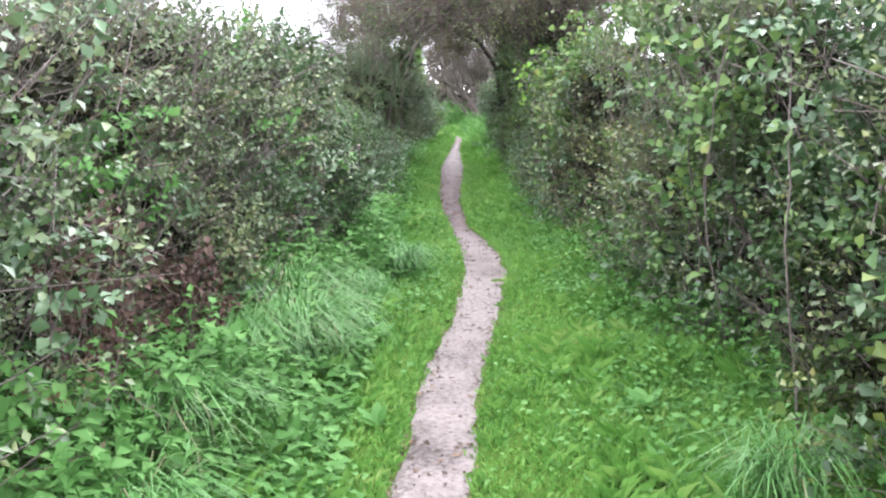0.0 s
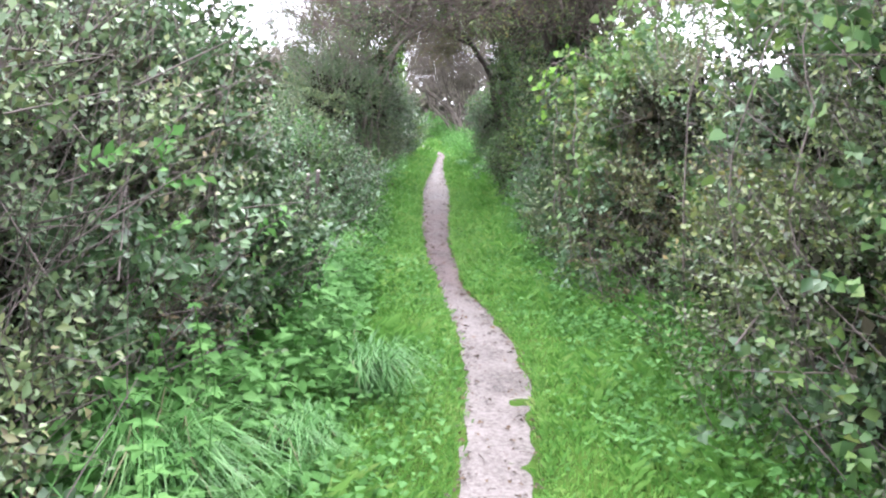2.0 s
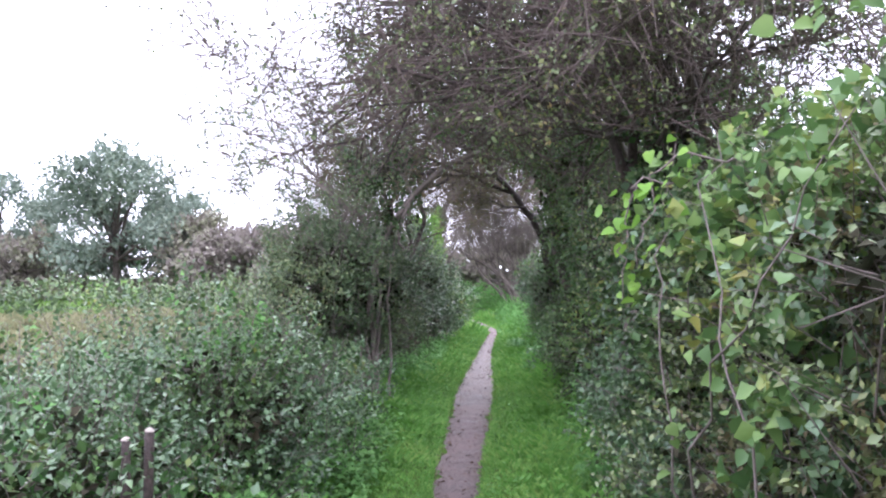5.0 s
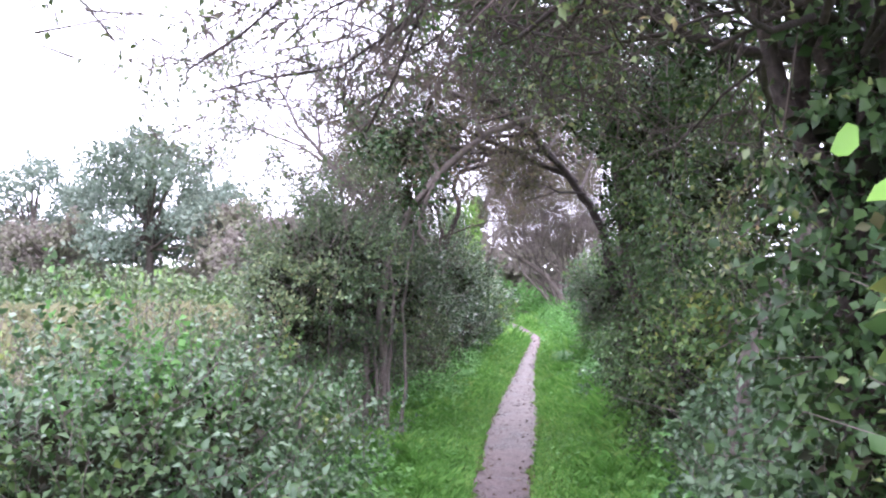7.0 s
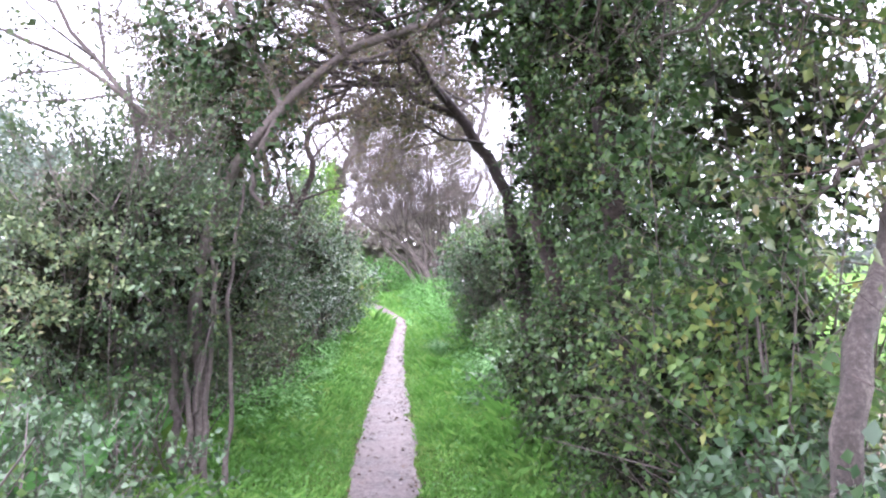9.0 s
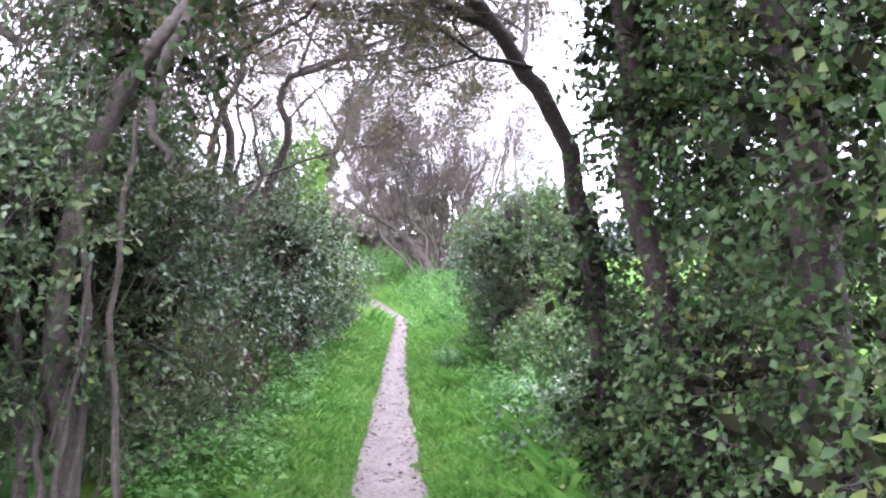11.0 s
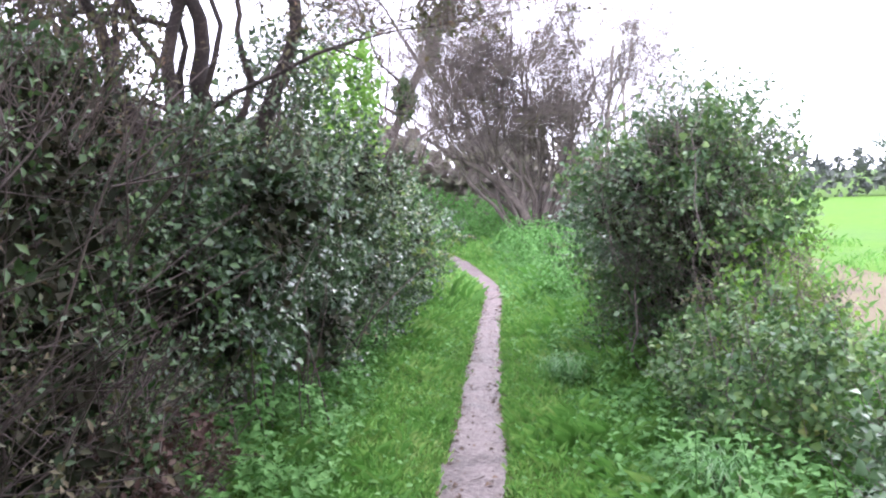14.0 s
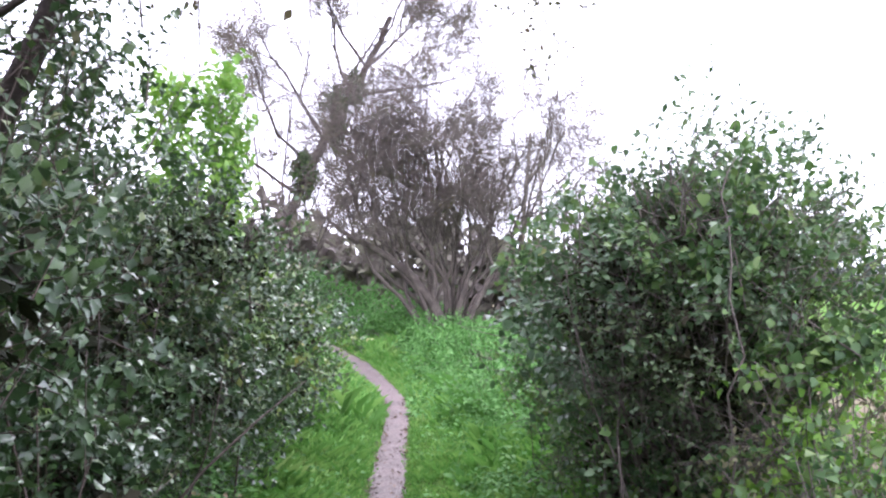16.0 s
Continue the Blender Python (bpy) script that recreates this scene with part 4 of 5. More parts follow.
tree("ivied_tree", "tall ivy-smothered tree leaning over the path", [
    ([(1.42, 18.5, -0.05), (1.28, 18.5, 0.9), (1.12, 18.45, 1.7), (0.98, 18.45, 2.12), (0.76, 18.45, 2.42), (0.4, 18.4, 2.85), (-0.1, 18.3, 3.5)], 0.055, 0.032),
    ([(1.78, 17.95, -0.05), (1.5, 17.85, 0.85), (1.34, 17.8, 1.25), (1.22, 17.75, 1.7), (1.15, 17.7, 2.5), (1.0, 17.7, 3.4)], 0.07, 0.045),
    ([(1.65, 16.8, -0.05), (1.5, 16.8, 1.5), (1.4, 16.9, 2.8), (1.5, 16.9, 4.2)], 0.085, 0.05),
    ([(1.85, 18.2, -0.05), (1.8, 18.3, 1.6), (1.75, 18.4, 3.0), (1.9, 18.5, 4.2)], 0.09, 0.04)],
    [((0.8, 18.45, 2.42), (-0.6, 0.4, 0.6), 1.6, 0.035), ((0.5, 18.4, 2.75), (-0.8, 0.4, 0.3), 1.7, 0.03), ((0.1, 18.35, 3.2), (-0.7, 0.7, 0.3), 1.5, 0.03), ((0.7, 18.45, 2.5), (-0.9, -0.1, 0.35), 1.5, 0.03),
     ((1.4, 16.9, 2.8), (-0.9, 0.2, 0.35), 1.7, 0.035), ((1.7, 18.4, 2.8), (0.4, 0.6, 0.5), 1.4, 0.03), ((0.6, 18.4, 2.6), (-0.4, -0.6, 0.4), 1.2, 0.02), ((0.72, 18.45, 2.5), (0.0, 0.9, 0.25), 1.9, 0.02), ((0.5, 18.4, 2.75), (0.25, 0.9, 0.2), 2.0, 0.02), ((0.3, 18.4, 2.95), (-0.4, 0.9, 0.1), 2.0, 0.02), ((0.85, 18.45, 2.35), (0.35, 0.9, 0.35), 1.6, 0.018), ((0.1, 18.35, 3.1), (-0.1, 0.95, 0.05), 2.2, 0.02), ((0.3, 18.4, 2.9), (-0.9, 0.3, 0.1), 1.4, 0.02), ((0.9, 18.45, 2.3), (-0.8, -0.4, 0.1), 0.9, 0.014), ((0.5, 18.6, 3.2), (0.3, 0.8, 0.5), 1.4, 0.03)],
    103, M_RBARK, M_DTWIG, M_SPARSE, 4200, 0.036, ivy=[
        ([(1.6, 16.4, 0.7, 0.55, 0.7, 0.85), (1.55, 17.6, 0.7, 0.5, 0.8, 0.85), (1.65, 18.7, 0.75, 0.5, 0.6, 0.85), (1.55, 16.6, 2.0, 0.45, 0.6, 0.8), (1.7, 17.7, 2.1, 0.5, 0.8, 0.85), (1.75, 18.7, 1.9, 0.42, 0.5, 0.7), (1.9, 15.7, 1.0, 0.5, 0.6, 0.8), (2.15, 17.8, 1.2, 0.6, 0.9, 1.3), (1.45, 16.9, 2.9, 0.55, 0.8, 0.5), (1.9, 17.6, 2.8, 0.6, 0.8, 0.7), (1.25, 17.75, 2.15, 0.28, 0.4, 0.6), (1.12, 17.7, 2.8, 0.32, 0.4, 0.45), (1.32, 18.45, 0.6, 0.26, 0.26, 0.6), (1.2, 18.45, 1.4, 0.18, 0.2, 0.4), (1.38, 18.3, 2.25, 0.28, 0.3, 0.45)], 7400, 0.036),
        ([(1.3, 16.9, 3.2, 0.8, 0.9, 0.6), (0.5, 17.1, 3.3, 0.7, 0.7, 0.4), (1.8, 18.3, 3.2, 0.6, 0.6, 0.7), (0.9, 17.6, 3.0, 0.5, 0.6, 0.4), (0.3, 18.2, 3.5, 0.6, 0.6, 0.3)], 1200, 0.042)], level=3, split=4, hair=3000, up=0.1, floor=2.1)

# thorn with the limb that closes the arch
tree("arching_thorn", "pale-trunked thorn bent across the path into an arch", [
    ([(-1.0, 17.35, -0.05), (-0.98, 17.4, 0.6), (-1.02, 17.45, 1.2), (-0.85, 17.5, 1.9), (-0.45, 17.5, 2.45), (0.1, 17.4, 2.85), (0.9, 17.3, 3.0)], 0.05, 0.025),
    ([(-1.15, 17.4, -0.05), (-1.15, 17.5, 0.7), (-1.3, 17.6, 1.5), (-1.5, 17.6, 2.6)], 0.03, 0.015),
    ([(-0.9, 17.3, -0.05), (-0.94, 17.36, 0.5), (-0.9, 17.4, 1.1), (-1.0, 17.5, 1.8)], 0.022, 0.01), ([(-1.08, 17.3, -0.05), (-1.03, 17.34, 0.5), (-1.12, 17.4, 1.0), (-1.2, 17.5, 1.7)], 0.02, 0.01),
    ([(-0.95, 17.28, -0.05), (-1.02, 17.3, 0.35), (-0.93, 17.33, 0.8), (-0.88, 17.4, 1.4)], 0.016, 0.008),
    ([(-0.8, 17.3, 0.0), (-0.78, 17.32, 0.5), (-0.8, 17.4, 1.2), (-0.72, 17.4, 1.9)], 0.018, 0.009),
    ([(-0.5, 17.5, 2.4), (-0.62, 17.45, 2.1), (-0.68, 17.45, 1.9), (-0.62, 17.45, 1.75)], 0.025, 0.012)],
    [((-0.5, 17.5, 2.4), (-0.3, 0.2, 0.8), 1.3, 0.025), ((-0.1, 17.4, 2.7), (-0.2, 0.2, 0.8), 1.2, 0.025), ((-1.4, 17.6, 2.3), (-0.4, 0.1, 0.8), 1.3, 0.025), ((0.3, 17.4, 2.9), (0.2, 0.5, 0.6), 1.0, 0.02), ((-1.2, 17.6, 2.2), (-0.6, -0.5, 0.6), 1.3, 0.02)],
    104, M_TWIG, M_DTWIG, M_HAW, 1500, 0.04, ivy=[([(-0.75, 17.5, 2.2, 0.3, 0.35, 0.3), (-0.9, 17.7, 2.8, 0.6, 0.6, 0.4), (-1.3, 20.6, 3.0, 0.5, 0.8, 0.3)], 480, 0.045)], level=3, split=4, hair=1500)

# many-stemmed tree beside the evergreen
def thicket_limbs():
    rng = np.random.default_rng(79)
    return [((-1.45 + rng.normal() * 0.2, 22.8 + rng.normal() * 0.15, rng.uniform(1.6, 3.0)), (-rng.uniform(-0.3, 0.9), rng.normal() * 0.6, rng.uniform(0.2, 0.9)), rng.uniform(0.9, 1.4), 0.018) for _ in range(13)]


tree("many_stemmed_tree", "dark many-stemmed thorn with a limb bent over the path", [
    ([(-1.2, 22.95, -0.05), (-1.1, 22.95, 1.2), (-0.87, 23.0, 2.14), (-0.73, 23.0, 2.5), (-0.78, 23.0, 2.86), (-0.64, 23.0, 3.03), (-0.19, 23.0, 3.2), (0.03, 23.0, 3.48), (0.17, 23.0, 3.75)], 0.05, 0.018),
    ([(-1.35, 22.9, -0.05), (-1.36, 22.9, 1.6), (-1.27, 22.9, 2.4), (-1.49, 22.9, 2.95), (-1.6, 22.9, 3.9)], 0.065, 0.025),
    ([(-1.45, 22.8, -0.05), (-1.4, 22.8, 1.5), (-1.45, 22.8, 2.3), (-1.2, 22.9, 3.0), (-1.1, 22.9, 4.0)], 0.055, 0.022),
    ([(-1.3, 22.85, -0.05), (-1.25, 22.8, 1.4), (-1.0, 22.8, 1.95), (-1.05, 22.8, 2.5), (-0.95, 22.8, 2.8)], 0.03, 0.012),
    ([(-1.5, 22.7, -0.05), (-1.6, 22.7, 1.6), (-1.85, 22.6, 2.6), (-2.1, 22.5, 3.8)], 0.055, 0.022),
    ([(-1.3, 22.7, -0.05), (-1.32, 22.7, 1.5), (-1.15, 22.7, 2.2), (-1.25, 22.8, 3.2)], 0.03, 0.012), ([(-1.5, 22.95, -0.05), (-1.5, 22.9, 1.6), (-1.4, 22.9, 2.5), (-1.75, 22.9, 3.6)], 0.032, 0.012),
    ([(-1.6, 22.5, -0.05), (-1.7, 22.5, 1.7), (-1.6, 22.5, 2.6), (-1.9, 22.5, 3.8)], 0.03, 0.012)],
    [((-1.4, 22.9, 2.7), (-0.2, -0.4, 0.8), 1.7, 0.025), ((-1.55, 22.9, 3.0), (-0.6, -0.3, 0.5), 1.7, 0.025), ((-1.2, 22.9, 3.0), (0.3, -0.5, 0.6), 1.6, 0.025), ((-0.64, 23.0, 3.03), (0.1, -0.4, 0.8), 1.4, 0.02), ((-0.19, 23, 3.2), (0.7, -0.3, 0.4), 1.5, 0.018),
     ((0.1, 23.0, 3.6), (0.8, 0.0, 0.4), 1.5, 0.018), ((-1.9, 22.6, 2.7), (-0.5, -0.6, 0.5), 1.5, 0.022), ((-0.19, 23, 3.2), (0.9, 0.1, -0.05), 1.2, 0.015), ((-1.5, 22.8, 2.2), (-0.4, -0.8, 0.4), 1.5, 0.022), ((-1.1, 22.9, 3.4), (0.5, -0.2, 0.6), 1.4, 0.02), ((-0.19, 23, 3.2), (0.9, -0.4, 0.15), 1.8, 0.016), ((0.03, 23, 3.48), (0.9, 0.3, -0.1), 1.8, 0.016), ((-0.64, 23, 3.03), (0.3, -0.8, 0.2), 1.5, 0.016), ((-0.73, 23, 2.6), (0.5, -0.3, 0.5), 1.3, 0.014), ((-0.4, 23, 3.1), (0.6, 0.5, 0.1), 1.5, 0.015), ((-1.1, 22.9, 3.0), (0.5, -0.5, 0.3), 1.5, 0.016), ((0.1, 23, 3.55), (0.9, -0.1, 0.0), 2.2, 0.016)] + thicket_limbs(),
    105, M_RBARK, M_DTWIG, M_SPARSE, 7500, 0.036, level=3, split=4, hair=9000, up=0.1, curl=0.45, twist=0.022)

# far tree on the bend
def fan_stems(x0, y0, n, lean0, lean1, tall, seed):
    """Slim stems that fan out of one stool, with limbs along them."""
    rng = np.random.default_rng(seed)
    out, limbs = [], []
    for k in range(n):
        x = x0 - 0.2 + 0.4 * k / n
        lean = lean0 + (lean1 - lean0) * k / (n - 1) + rng.normal() * 0.15
        hh = tall * rng.uniform(0.8, 1.05) - 0.3 * abs(lean)
        y = y0 + rng.normal() * 0.2
        out.append(([(x, y, 0.05), (x + lean * 0.3 + rng.normal() * 0.12, y, hh * 0.25), (x + lean * 0.5 + rng.normal() * 0.16, y, hh * 0.42), (x + lean * 0.7 + rng.normal() * 0.16, y, hh * 0.6), (x + lean + rng.normal() * 0.1, y, hh)], rng.uniform(0.035, 0.065), 0.015))
        for t in (0.35, 0.5, 0.65, 0.85):
            limbs.append(((x + lean * t * 0.95, y, hh * t), (lean * 0.4 + rng.normal() * 0.5, rng.normal() * 0.4, 0.7), rng.uniform(1.1, 1.8), 0.018))
    return out, limbs


FAN, FAN_LIMBS = fan_stems(1.55, 36.1, 18, -2.1, 2.0, 4.3, 88)
FAN = [([(1.6, 36, 0.1), (1.25, 36, 0.85), (0.8, 36, 1.4), (0.3, 36, 1.75), (-0.1, 36, 1.95), (-0.6, 36.1, 2.3)], 0.11, 0.03)] + FAN
FAN_LIMBS += [((0.9, 36, 1.35), (-0.5, 0, 0.8), 2.0, 0.025), ((0.3, 36, 1.75), (-0.4, 0.1, 0.9), 1.9, 0.022), ((-0.1, 36, 1.95), (-0.5, 0, 0.8), 1.8, 0.02)]
tree("leaning_tree", "brown coppiced tree with a trunk leaning over the bend", FAN, FAN_LIMBS, 106, M_BARK, M_TWIG, M_SPARSE, 2500, 0.045, level=3, split=3, hair=12000, up=0.2, curl=0.45, hair_len=0.75, hair_r=0.0045, floor=1.9)
FAN2, FAN2_LIMBS = fan_stems(-1.7, 39.5, 5, -1.4, 1.2, 5.0, 89)
tree("coppiced_tree", "brown many-stemmed tree behind the bend of the path", FAN2, FAN2_LIMBS, 109, M_BARK, M_TWIG, M_SPARSE, 900, 0.05, level=3, split=3, hair=2000, up=0.2, curl=0.4, hair_len=0.8, hair_r=0.006)
tree("ivied_far_tree", "slender leaning trunk wrapped in ivy with a thin crown", [([(-2.1, 39, 0), (-1.75, 39, 2.0), (-1.0, 39, 3.9), (0.0, 39, 5.7), (0.5, 39, 6.8)], 0.13, 0.05)],
    [((-1.2, 39, 3.6), (-0.8, 0, 0.6), 2.4, 0.04), ((-0.7, 39, 4.5), (0.7, 0.1, 0.7), 2.4, 0.04), ((0.0, 39, 5.7), (0.8, 0, 0.5), 2.2, 0.035), ((0.0, 39, 5.7), (-0.3, 0, 1.0), 2.2, 0.035), ((-0.9, 39, 4.2), (-0.4, 0.2, 1.0), 2.6, 0.04),
     ((-0.3, 39, 5.2), (-0.8, 0, 0.8), 2.4, 0.035), ((-0.4, 39, 5.0), (0.9, -0.1, 0.4), 2.4, 0.035), ((-1.4, 39, 3.0), (-0.9, 0.1, 0.9), 2.4, 0.04), ((0.3, 39, 6.3), (0.9, 0.1, 0.3), 2.0, 0.03)],
    107, M_RBARK, M_TWIG, M_SPARSE, 1800, 0.055, ivy=[([(-1.25, 39, 3.4, 0.24, 0.24, 0.7), (-0.65, 39, 4.5, 0.24, 0.24, 0.7), (-0.25, 39, 5.2, 0.2, 0.2, 0.4)], 1200, 0.06)], level=3, split=4, hair=6500, up=0.2, curl=0.4, hair_len=0.75, hair_r=0.0045)
tree("bare_tree", "pale slender tree with a thin open crown", [([(4.6, 46, 0), (4.5, 46, 2.5), (4.7, 46, 5.5)], 0.10, 0.04), ([(5.0, 46.3, 0), (5.1, 46.3, 2.5), (5.0, 46.3, 5.0)], 0.08, 0.03)],
    [((4.6, 46, 3.0), (-0.4, 0, 0.9), 2.0, 0.03), ((4.6, 46, 4.0), (0.4, 0, 0.9), 2.0, 0.03), ((5.0, 46.3, 3.5), (0.4, 0, 0.9), 1.8, 0.03)],
    108, M_DEAD, M_TWIG, M_SPARSE, 500, 0.06, level=3, split=4, hair=1200, up=0.3)


# ---------------------------------------------------------------- far trees and hedges
def far_tree(x, y, height, width, seed, leaf_mat, label, n=2600, trunk=0.22, size=0.3, low=0.0):
    width, n, size = width * 1.3, int(n * 1.25), size * 1.05
    rng = np.random.default_rng(seed)
    lumps = []
    for _ in range(34):
        a, u = rng.uniform(0, 6.28), math.sqrt(rng.uniform(0.0, 1.0))
        r = u * 0.42 * width
        top = height * (0.42 + 0.46 * math.sqrt(1 - u * u))
        z = top - rng.uniform(0, 1) ** 1.2 * (top - height * (low + 0.1))
        s = width * rng.uniform(0.09, 0.15)
        lumps.append((x + r * math.cos(a), y + r * math.sin(a), z, s, s, s * 0.75))
    base = np.array([x, y, float(ground_z(x, y))])
    ob = thing("field_tree", label, "tree", at=base)
    v, f = tube(smooth_line([(x, y, -0.1), (x + 0.1, y, height * 0.3), (x, y, height * 0.75)], 8), np.linspace(trunk, trunk * 0.3, 8), 8)
    part_mesh("trunk", mesh_of("trunk", v - base, f), M_BARK, ob)
    ch = []
    for L in lumps:
        ch.append(tube(smooth_line([(x, y, height * rng.uniform(0.2, 0.4)), (x * 0.5 + L[0] * 0.5, y * 0.5 + L[1] * 0.5, L[2] * 0.8), L[:3]], 5), np.linspace(trunk * 0.45, 0.02, 5), 5))
    for v, f in ch:
        part_mesh("limb", mesh_of("limb", v - base, f), M_BARK, ob)
    tip, o = lump_points(rng, lumps, n, 0.35, 0.3)
    (v, f), _ = spray_leaves(rng, tip, o, 6, size * 2.6, size, 0.7, 0.2, 0.6)
    part_mesh("crown", mesh_of("crown", v - base, f), leaf_mat, ob, kind="stuff")


far_tree(-26, 70, 12.5, 11, 201, M_FAR_HAZED, "large round-crowned green tree beyond the pasture", 2400, 0.35, 0.32, 0.08)
far_tree(-37, 74, 10.5, 9, 202, M_FAR_HAZED, "green field tree in the far hedge", 1430)
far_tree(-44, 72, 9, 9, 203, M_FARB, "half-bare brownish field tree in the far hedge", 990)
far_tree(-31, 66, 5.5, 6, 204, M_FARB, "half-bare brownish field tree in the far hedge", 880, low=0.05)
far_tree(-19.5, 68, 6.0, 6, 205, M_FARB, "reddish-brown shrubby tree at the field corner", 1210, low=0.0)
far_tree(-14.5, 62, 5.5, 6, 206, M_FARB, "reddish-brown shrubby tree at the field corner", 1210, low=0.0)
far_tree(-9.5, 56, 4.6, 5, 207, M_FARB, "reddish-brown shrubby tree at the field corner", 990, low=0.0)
far_tree(-52, 76, 9, 9, 208, M_FAR_HAZED, "green field tree in the far hedge", 1210)
far_tree(-64, 76, 8, 9, 209, M_FAR_HAZED, "green field tree in the far hedge", 1100)
far_tree(31, 80, 6.2, 5, 210, M_FAR_HAZED, "lone round tree beyond the crop field", 700, 0.2, 0.25, 0.1)


def far_hedge(x0, y0, x1, y1, height, deep, n, seed, mat, label, size=0.4):
    rng = np.random.default_rng(seed)
    k = max(int(math.hypot(x1 - x0, y1 - y0) / (deep * 0.8)), 2)
    lumps = [(x0 + (x1 - x0) * i / k, y0 + (y1 - y0) * i / k + rng.normal() * deep * 0.2, height * 0.5, deep * 0.8, deep * 0.6, height * rng.uniform(0.3, 0.8)) for i in range(k + 1)]
    tip, o = lump_points(rng, lumps, n, 0.2, 0.2)
    (v, f), _ = spray_leaves(rng, tip, o, 6, 0.5, size, 0.7, 0.3, 0.6)
    ob = part_mesh("field_hedge", mesh_of("field_hedge", v, f), mat)
    tagged(ob, label, "hedge", kind="stuff")


far_hedge(-75, 40, -4, 38.5, 1.3, 1.8, 5200, 220, M_HAW, "low green scrub hedge along the far edge of the pasture", 0.17)
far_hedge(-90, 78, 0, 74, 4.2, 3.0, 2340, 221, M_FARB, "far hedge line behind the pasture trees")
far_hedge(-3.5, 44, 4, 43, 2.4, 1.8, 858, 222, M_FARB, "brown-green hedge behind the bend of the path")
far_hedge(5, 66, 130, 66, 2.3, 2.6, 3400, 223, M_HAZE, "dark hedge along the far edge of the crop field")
far_hedge(-8, -6, 8, -6, 2.4, 1.6, 858, 224, M_HAW, "hedge closing the path behind")


# ---------------------------------------------------------------- grass
def verge_mask(x, y, rng):
    d = np.abs(x - path_x(y)) - path_w(y) / 2
    return d > -0.01 + np.abs(rng.normal(size=len(x))) * 0.02


def grass_strip(name, label, y0, y1, x0, x1, n, tall, seed, mat=M_GRASS, wide=0.005, margin=True):
    rng = np.random.default_rng(seed)
    y = rng.uniform(y0, y1, n)
    x = rng.uniform(x0, x1, n)
    if margin:
        x = x + path_x(y)
        ok = verge_mask(x, y, rng)
        x, y = x[ok], y[ok]
    n = len(x)
    p = np.stack([x, y, ground_z(x, y) - 0.005], 1)
    clump = 0.8 + 0.5 * wave(p, rng, 3.0) + 0.4 * wave(p, rng, 11.0)
    d = np.abs(x - path_x(y)) - path_w(y) / 2
    h = tall * np.clip(clump, 0.5, 1.8) * rng.uniform(0.6, 1.3, n) * np.clip(0.5 + d * 1.5, 0.45, 1.25)
    a = rng.uniform(0, 6.28, n)
    lean = np.stack([np.cos(a), np.sin(a), 0 * a], 1) * (h * rng.uniform(0.25, 1.0, n))[:, None]
    side = np.stack([-np.sin(a), np.cos(a), 0 * a], 1) * (wide * rng.uniform(0.6, 1.4, n))[:, None]
    upv = np.array([0, 0, 1.0]) * h[:, None]
    v = np.stack([p - side, p + side, p + lean * 0.3 + upv * 0.6 + side * 0.9, p + lean + upv * 0.85], 1).reshape(-1, 3)
    q = np.array([[0, 1, 2], [0, 2, 3]])
    f = (q[None] + (np.arange(n) * 4)[:, None, None]).reshape(-1, 3)
    ob = part_mesh(name, mesh_of(name, v, f), mat)
    tagged(ob, label, "grass", kind="stuff")


grass_strip("grass", "short bright green grass on both verges of the path", 0.8, 12, -1.6, 1.7, 95000, 0.085, 301)
grass_strip("grass", "short bright green grass under the overhanging trees", 12, 22, -1.4, 1.35, 72000, 0.08, 302)
grass_strip("grass", "short bright green grass leading to the bend", 22, 36, -1.3, 1.5, 64000, 0.09, 303)
grass_strip("rough_grass", "rough green grass at the foot of the hedge and field edge", 17.5, 30, 1.1, 3.4, 18000, 0.13, 304, M_GRASS, 0.005, False)
grass_strip("rough_grass", "rough grass between the brambles and the pasture", 8.5, 30, -4.5, -1.5, 12000, 0.28, 305, M_LONG, 0.006, False)
grass_strip("rough_grass", "straw-coloured seeding grass over the pasture edge", 10, 36, -16, -3.0, 22000, 0.26, 307, M_DRYGRASS, 0.006, False)
grass_strip("rough_grass", "rough grass at the foot of the far scrub", 28, 42, -4, 4, 14000, 0.2, 306, M_GRASS, 0.007, True)
grass_strip("rough_grass", "sparse green weeds across the stubble margin", 14, 46, 3.0, 7.5, 7000, 0.1, 308, M_GRASS, 0.008, False)


def edge_grass():
    """Blades that lean in over both edges of the path."""
    rng = np.random.default_rng(318)
    n = 26000
    y = rng.uniform(2, 34, n)
    s = np.where(rng.uniform(size=n) < 0.5, -1.0, 1.0)
    x = path_x(y) + s * (path_w(y) / 2 + rng.normal(size=n) * 0.022 + 0.022)
    p = np.stack([x, y, ground_z(x, y) - 0.004], 1)
    tuft = np.clip(0.8 + 0.4 * wave(p, rng, 16.0), 0.4, 1.3)
    h = 0.042 * tuft * rng.uniform(0.6, 1.4, n)
    lean = np.stack([-s * h * rng.uniform(-0.5, 0.7, n), h * rng.normal(size=n) * 0.5, 0 * h], 1)
    side = np.stack([0 * h, np.full(n, 0.0045), 0 * h], 1)
    upv = np.array([0, 0, 1.0]) * h[:, None]
    v = np.stack([p - side, p + side, p + lean * 0.35 + upv * 0.7 + side * 0.8, p + lean + upv * 0.8], 1).reshape(-1, 3)
    f = (np.array([[0, 1, 2], [0, 2, 3]])[None] + (np.arange(n) * 4)[:, None, None]).reshape(-1, 3)
    tagged(part_mesh("edge_grass", mesh_of("edge_grass", v, f), M_GRASS), "short grass leaning over both edges of the path", "grass", kind="stuff")


edge_grass()


